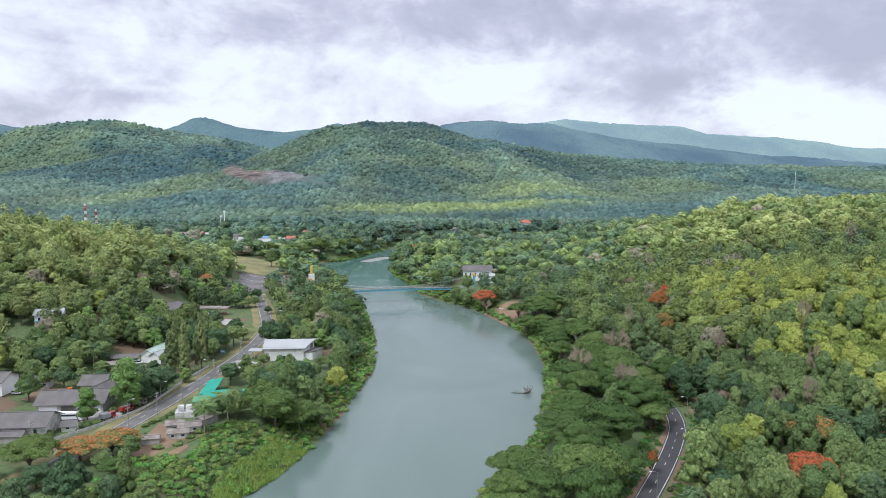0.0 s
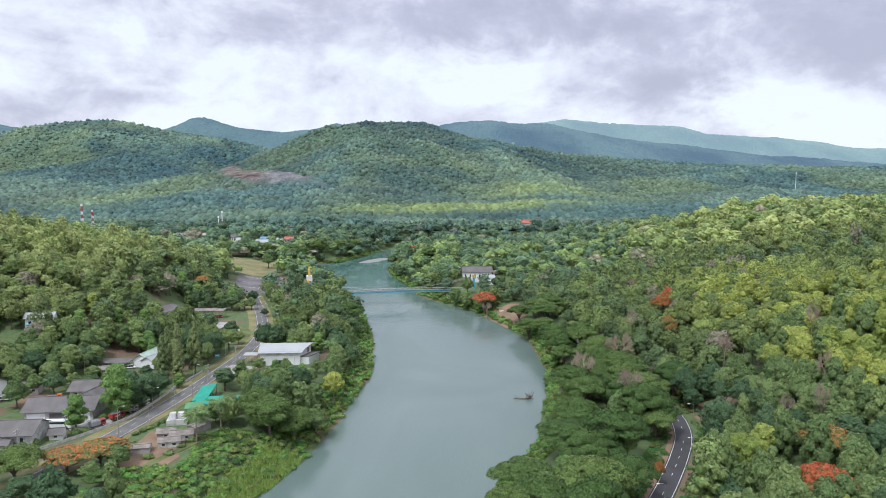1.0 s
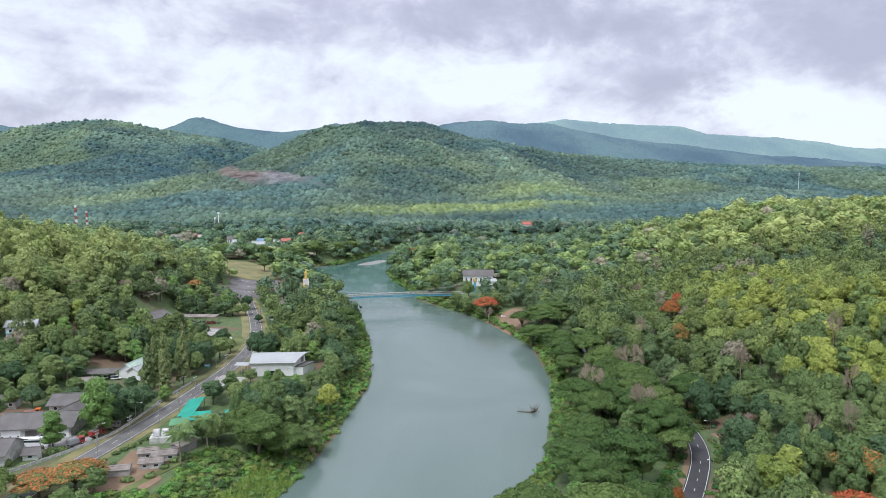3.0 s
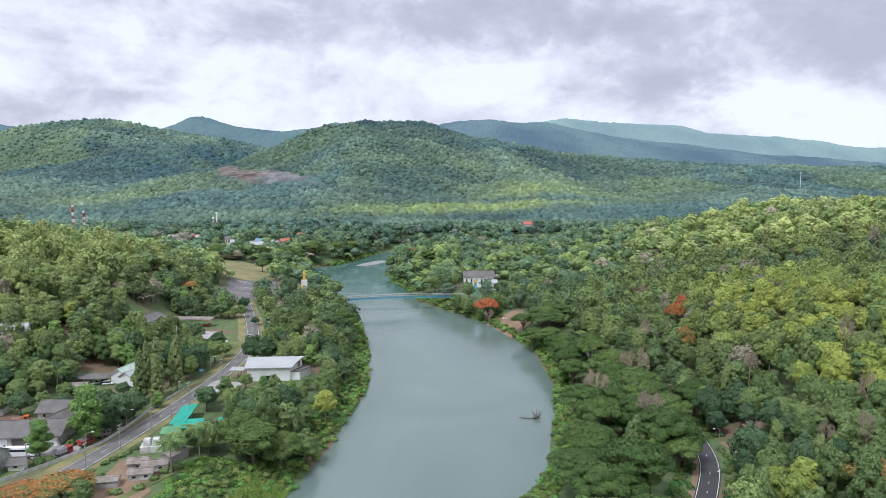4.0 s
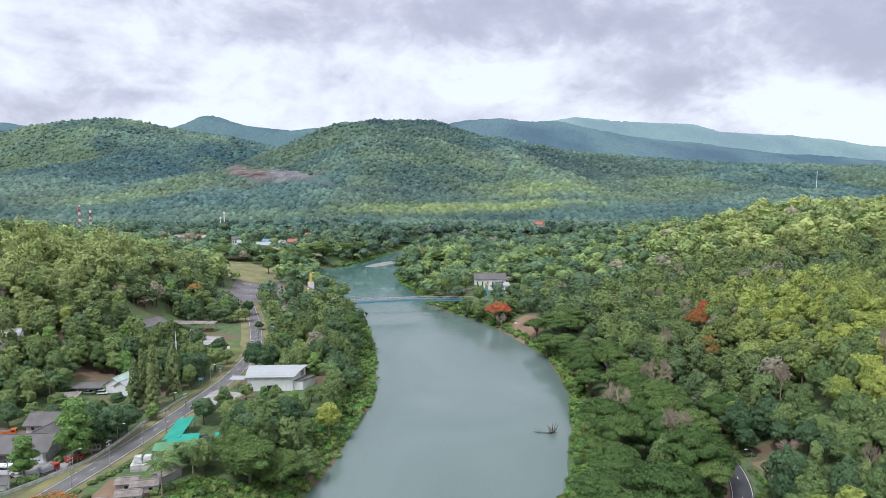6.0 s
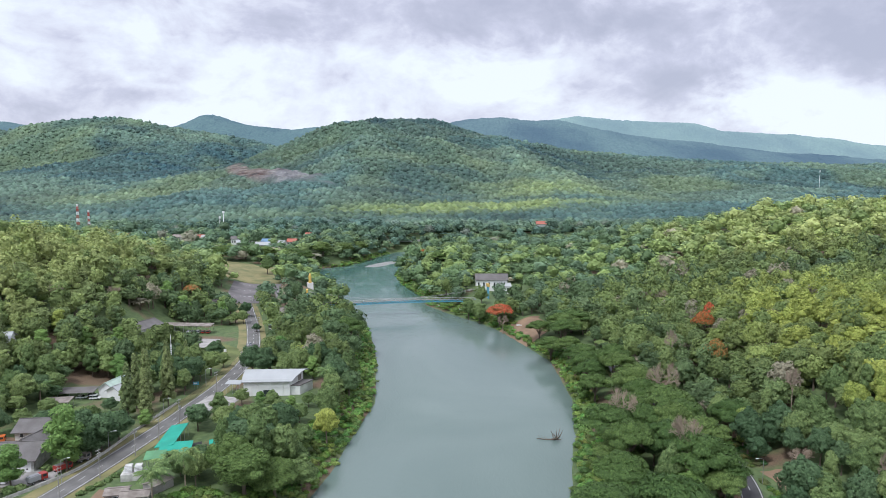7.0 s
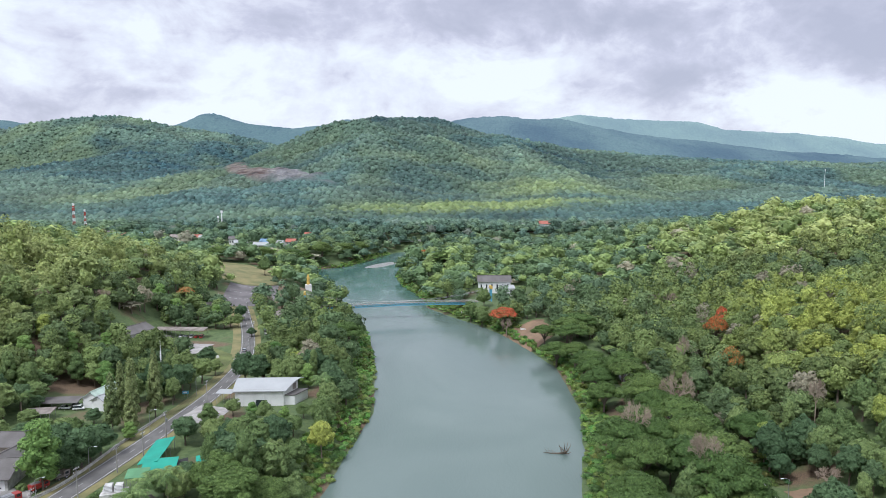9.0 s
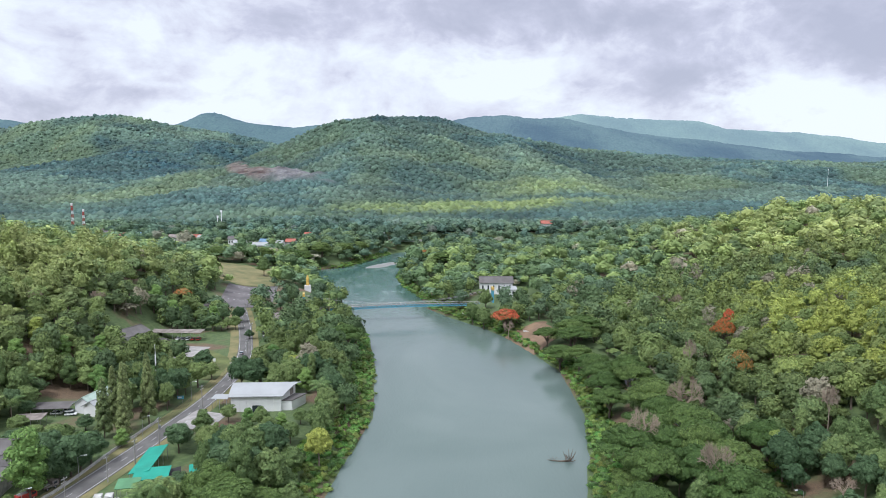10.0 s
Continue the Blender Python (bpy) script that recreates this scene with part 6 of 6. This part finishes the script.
for k in range(40):
    u, v = k / 40, (k + 1) / 40
    x0, x1, z0, z1 = u * span, v * span, deck_z(u), deck_z(v)
    m = Matrix.Translation((x0, 0, z0)) @ Matrix.Rotation(-math.atan2(z1 - z0, x1 - x0), 4, "Y")
    ln = math.hypot(x1 - x0, z1 - z0)
    part("deck_panel", box(0, ln - 0.04, -1.2, 1.2, -0.12, 0.0, m), RUSTROOF, bridge, "brown deck planks")
    for sd in (-1, 1):
        part("truss_panel", add_tube(tube([(0, sd * 1.25, -1.7), (ln, sd * 1.25, 0.0)], 0.16, 4), [(0, sd * 1.25, 0.0), (ln, sd * 1.25, -1.7)], [0.16, 0.16], 4), BLUE, bridge).matrix_local = m
        part("chord", box(0, ln, sd * 1.25 - 0.12, sd * 1.25 + 0.12, -1.95, -1.6, m), BLUE, bridge)
        part("handrail", box(0, ln, sd * 1.25 - 0.08, sd * 1.25 + 0.08, 1.1, 1.3, m), DIRTYWALL, bridge)
        part("rail_post", box(0, 0.08, sd * 1.25 - 0.06, sd * 1.25 + 0.06, 0.0, 1.2, m), DIRTYWALL, bridge)
for sd in (-1, 1):
    cable = [(span * k / 24, sd * 1.6, 1.2 + 9.5 * (2 * k / 24 - 1) ** 2 + deck_z(k / 24)) for k in range(25)]
    part("main_cable", tube(cable, 0.07, 5), STEEL, bridge)
    for k in range(2, 23, 2):
        part("hanger", tube([cable[k], (cable[k][0], sd * 1.25, deck_z(k / 24))], 0.025, 4), STEEL, bridge)
for x in (0.0, span):
    tw = part("tower", box(x - 0.5, x + 0.5, -2.2, -1.4, -6, 11.2), BLUE, bridge, "blue portal tower")
    part("tower_leg", box(x - 0.5, x + 0.5, 1.4, 2.2, -6, 11.2), BLUE, tw)
    part("tower_head", box(x - 0.7, x + 0.7, -2.5, 2.5, 9.8, 12.0), YELLOW, tw, "yellow tower head")
tagged(bpy.data.objects["footbridge"], "pale blue steel suspension footbridge over the river")


def fence(x, y, yaw, n, label):
    r = root("fence", pose(x, y, height(x, y) + 0.1, 0, 0, yaw), label, "fence", "white railings on the bank")
    for k in range(n + 1):
        part("baluster", box(k * 0.7 - 0.12, k * 0.7 + 0.12, -0.12, 0.12, -0.8, 1.3), WHITE, r)
    for z in (0.4, 1.1):
        part("rail", box(0, n * 0.7, -0.08, 0.08, z, z + 0.18), WHITE, r)


fence(44.5, 507, -50, 6, "white concrete railing beside steps on the earth slope")
fence(50.5, 508, -50, 6, "white concrete railing on the earth slope")
fence(14, 568, -40, 9, "white railing at the end of the bridge")
fence(-2, 590, 10, 10, "white railing along a riverside terrace")

# ---- village and distance ----
ROOFS = (PALEROOF, RUSTROOF, REDROOF, BLUEROOF, TILE, PALEROOF)
for n, (x, y, c, w) in enumerate(VILLAGE):
    house("village_house", x, y, (n * 37) % 50 - 25, w, 8, 6.2 if n % 3 else 8.0, 2.8, WHITEWALL if n % 2 else DIRTYWALL, ROOFS[c], f"village house with a {('pale metal', 'brown', 'red', 'blue', 'grey', 'pale metal')[c]} roof among trees", "house", 0.8, windows=3, group="village houses")
house("hill_villa", 149, 1080, 0, 16, 10, 11, 3.6, WHITEWALL, REDROOF, "white villa with an orange-red roof above the trees", "house", 1.0, windows=4)
house("hill_villa", 121, 1085, 10, 9, 8, 9, 2.2, WHITEWALL, PALEROOF, "small white house with a pale roof above the trees", "house", 0.8, windows=2)


def lattice(x, y, tall, wide):
    r = root("radio_tower", pose(x, y, height(x, y)), "red and white lattice radio tower", "radio tower", "radio towers")
    n = 9
    for k in range(n):
        z0, z1 = tall * k / n, tall * (k + 1) / n
        a, b = wide * (1 - 0.6 * k / n), wide * (1 - 0.6 * (k + 1) / n)
        bm = bmesh.new()
        for sx, sy in ((-1, -1), (-1, 1), (1, 1), (1, -1)):
            add_tube(bm, [(sx * a, sy * a, z0), (sx * b, sy * b, z1)], [0.22, 0.22], 4)
            add_tube(bm, [(sx * a, sy * a, z0), (-sy * b, sx * b, z1)], [0.12, 0.12], 4)
        part("lattice_section", bm, RED if k % 2 else WHITE, r, "red-painted section" if k % 2 else "white-painted section")
    for k in range(3):
        part("antenna_panel", box(-wide * 0.7, wide * 0.7, -wide * 0.6, wide * 0.6, tall - 1 - 3.2 * k, tall + 0.8 - 3.2 * k), RED if k else WHITE, r)


lattice(-500, 1012, 42, 1.7)
lattice(-486, 1014, 34, 1.5)
for x, y, z0, z1, r0, label in ((932, 1773, 0, 46, 0.55, "tall white mast rising behind the hill"), (-313, 1055, 0, 28, 1.0, "slim white silo in the village"), (-320, 1060, 0, 20, 0.8, "slim white post in the village")):
    m = root("mast", pose(x, y, height(x, y)), label, "mast")
    part("pole", tube([(0, 0, -1), (0, 0, z1)], [r0, r0 * 0.6], 8), WHITE, m)
    part("mast_head", box(-r0 * 1.4, r0 * 1.4, -r0, r0, z1, z1 + 3), WHITE, m)
far_wall = root("river_wall", pose(-52, 1006, height(-52, 1006)), "pale low wall along the far river bank", "wall")
for k in range(14):
    part("wall_panel", box(-28 + 4 * k, -24.2 + 4 * k, -0.3, 0.3, -1, 2.6), DIRTYWALL, far_wall)
post = root("gate_pillar", pose(-80, 1006, height(-80, 1006)), "tall white pillar at the end of the river wall", "pillar")
part("shaft", box(-1.3, 1.3, -1.3, 1.3, -1, 9), WHITEWALL, post)
part("cap", box(-1.7, 1.7, -1.7, 1.7, 9, 9.8), WHITEWALL, post)

# Driftwood in the river.
snag = root("driftwood", pose(45.6, 320.8, -0.1, 0, 0, 10), "dead grey tree stranded in the river", "driftwood")
rng = random.Random(5)
part("trunk", tube([(-7.0, 2.2, 0.5), (-3.5, 1.0, 0.2), (0, 0, 0.5), (1.2, -0.4, 0.9)], [0.1, 0.22, 0.38, 0.3], 7), BARK, snag)
for k in range(16):
    a = k * 0.7
    part("root", tube([(0.6, -0.2, 0.5), (0.6 + 1.2 * math.cos(a), -0.2 + 1.2 * math.sin(a), 1.3 + rng.uniform(-0.8, 1.4)), (0.6 + 2.3 * math.cos(a), -0.2 + 2.3 * math.sin(a), 1.6 + rng.uniform(-1.2, 2.8))], [0.2, 0.14, 0.06], 5), BARK, snag)
for k in range(6):
    part("branch", tube([(-2.5 - 0.6 * k, 0.8 + 0.2 * k, 0.3), (-3.2 - 0.7 * k, 1.2 + (k % 2 - 0.5) * 1.4, 1.3 + 0.2 * k)], [0.1, 0.03], 4), BARK, snag)

# Hedges and bushes along the road and round the sheds.
for n, (x, y, r, h) in enumerate(((-108.5, 255.5, 1.6, 1.5), (-107.2, 258.5, 1.5, 1.5), (-105.8, 261.5, 1.7, 1.6), (-104.6, 264.5, 1.5, 1.4), (-103.8, 268, 1.6, 1.5), (-102.5, 272, 1.4, 1.3), (-92.5, 250, 1.5, 1.4), (-87.5, 243.5, 1.8, 1.6),
                                  (-89.5, 236.5, 2.0, 1.8), (-85.5, 248.5, 2.2, 2.0), (-83, 251.5, 2.4, 2.2), (-95, 233.5, 2.2, 1.9), (-105.5, 246, 1.4, 1.3), (-110.5, 249.5, 1.5, 1.2), (-99, 271, 1.8, 2.2), (-97.5, 303, 1.7, 1.8),
                                  (-118, 392, 2.0, 1.8), (-113.5, 398, 1.6, 1.5), (-128, 272, 2.0, 2.4), (-130.5, 256, 2.2, 2.6), (-128.5, 258.5, 1.9, 2.2), (-146, 244.5, 1.4, 2.2), (-143, 243.5, 1.4, 2.4), (-139.5, 246, 1.6, 2.6))):
    plant("bush", x, y, r, h, n)

# The grassy track above the river and the reeds at the water's edge.
strip("track", spline([(-80, 256), (-84, 248), (-92, 230), (-100, 212), (-110, 192)], 3.0), -1.5, 1.5, 0.18, GRASS, None, "grassy track along the river slope", "path", "structure")
rng = np.random.default_rng(31)
n = 9000
ry = rng.uniform(206, 252, n)
rs = rng.uniform(-0.6, 11, n) * smooth(200, 222, ry)
rx = bank_left(ry) - rs
kept = rx < -30
rx, ry = rx[kept], ry[kept]
n = len(rx)
rz, ra, rh = land(rx, ry), rng.uniform(0, 6.28, n), rng.uniform(1.4, 2.8, n)
foot = np.stack([rx, ry, rz - 0.1], 1)
wide = np.stack([np.cos(ra), np.sin(ra), 0 * ra], 1) * 0.16
tip = foot + np.stack([rng.normal(0, 0.5, n), rng.normal(0, 0.5, n), rh], 1)
blades = np.stack([foot - wide, foot + wide, tip], 1).reshape(-1, 3)
shade = np.stack([rng.uniform(0.24, 0.36, n), rng.uniform(0.36, 0.46, n), rng.uniform(0.09, 0.13, n)], 1)
tagged(new("reeds", np_mesh("reeds", blades, np.arange(3 * n).reshape(-1, 3), [LEAF], tint=shade)), "pale green reeds at the water's edge", "reeds", kind="stuff")

# Undergrowth along the dark road.
x, y, rng = scattered(20, 130, 180, 330, 2.2, 44)
d = from_line(x, y, LINE_R)
ok = (d > 5.6) & (d < 11) & in_view(x, y) & ~((x > 103) & (y > 236) & (y < 276)) & (from_river(x, y) > 6)
ux, uy = x[ok], y[ok]
shade = np.stack([rng.uniform(0.08, 0.15, len(ux)), rng.uniform(0.14, 0.23, len(ux)), rng.uniform(0.045, 0.07, len(ux))], 1)
bake_woods("undergrowth", "dark green undergrowth beside the road", FINE_BUSH_PROTOS, ux, uy, land(ux, uy) - 0.2, rng.uniform(0.9, 1.9, len(ux)), rng.uniform(0.7, 1.7, len(ux)), rng.uniform(0, 6.28, len(ux)), shade)
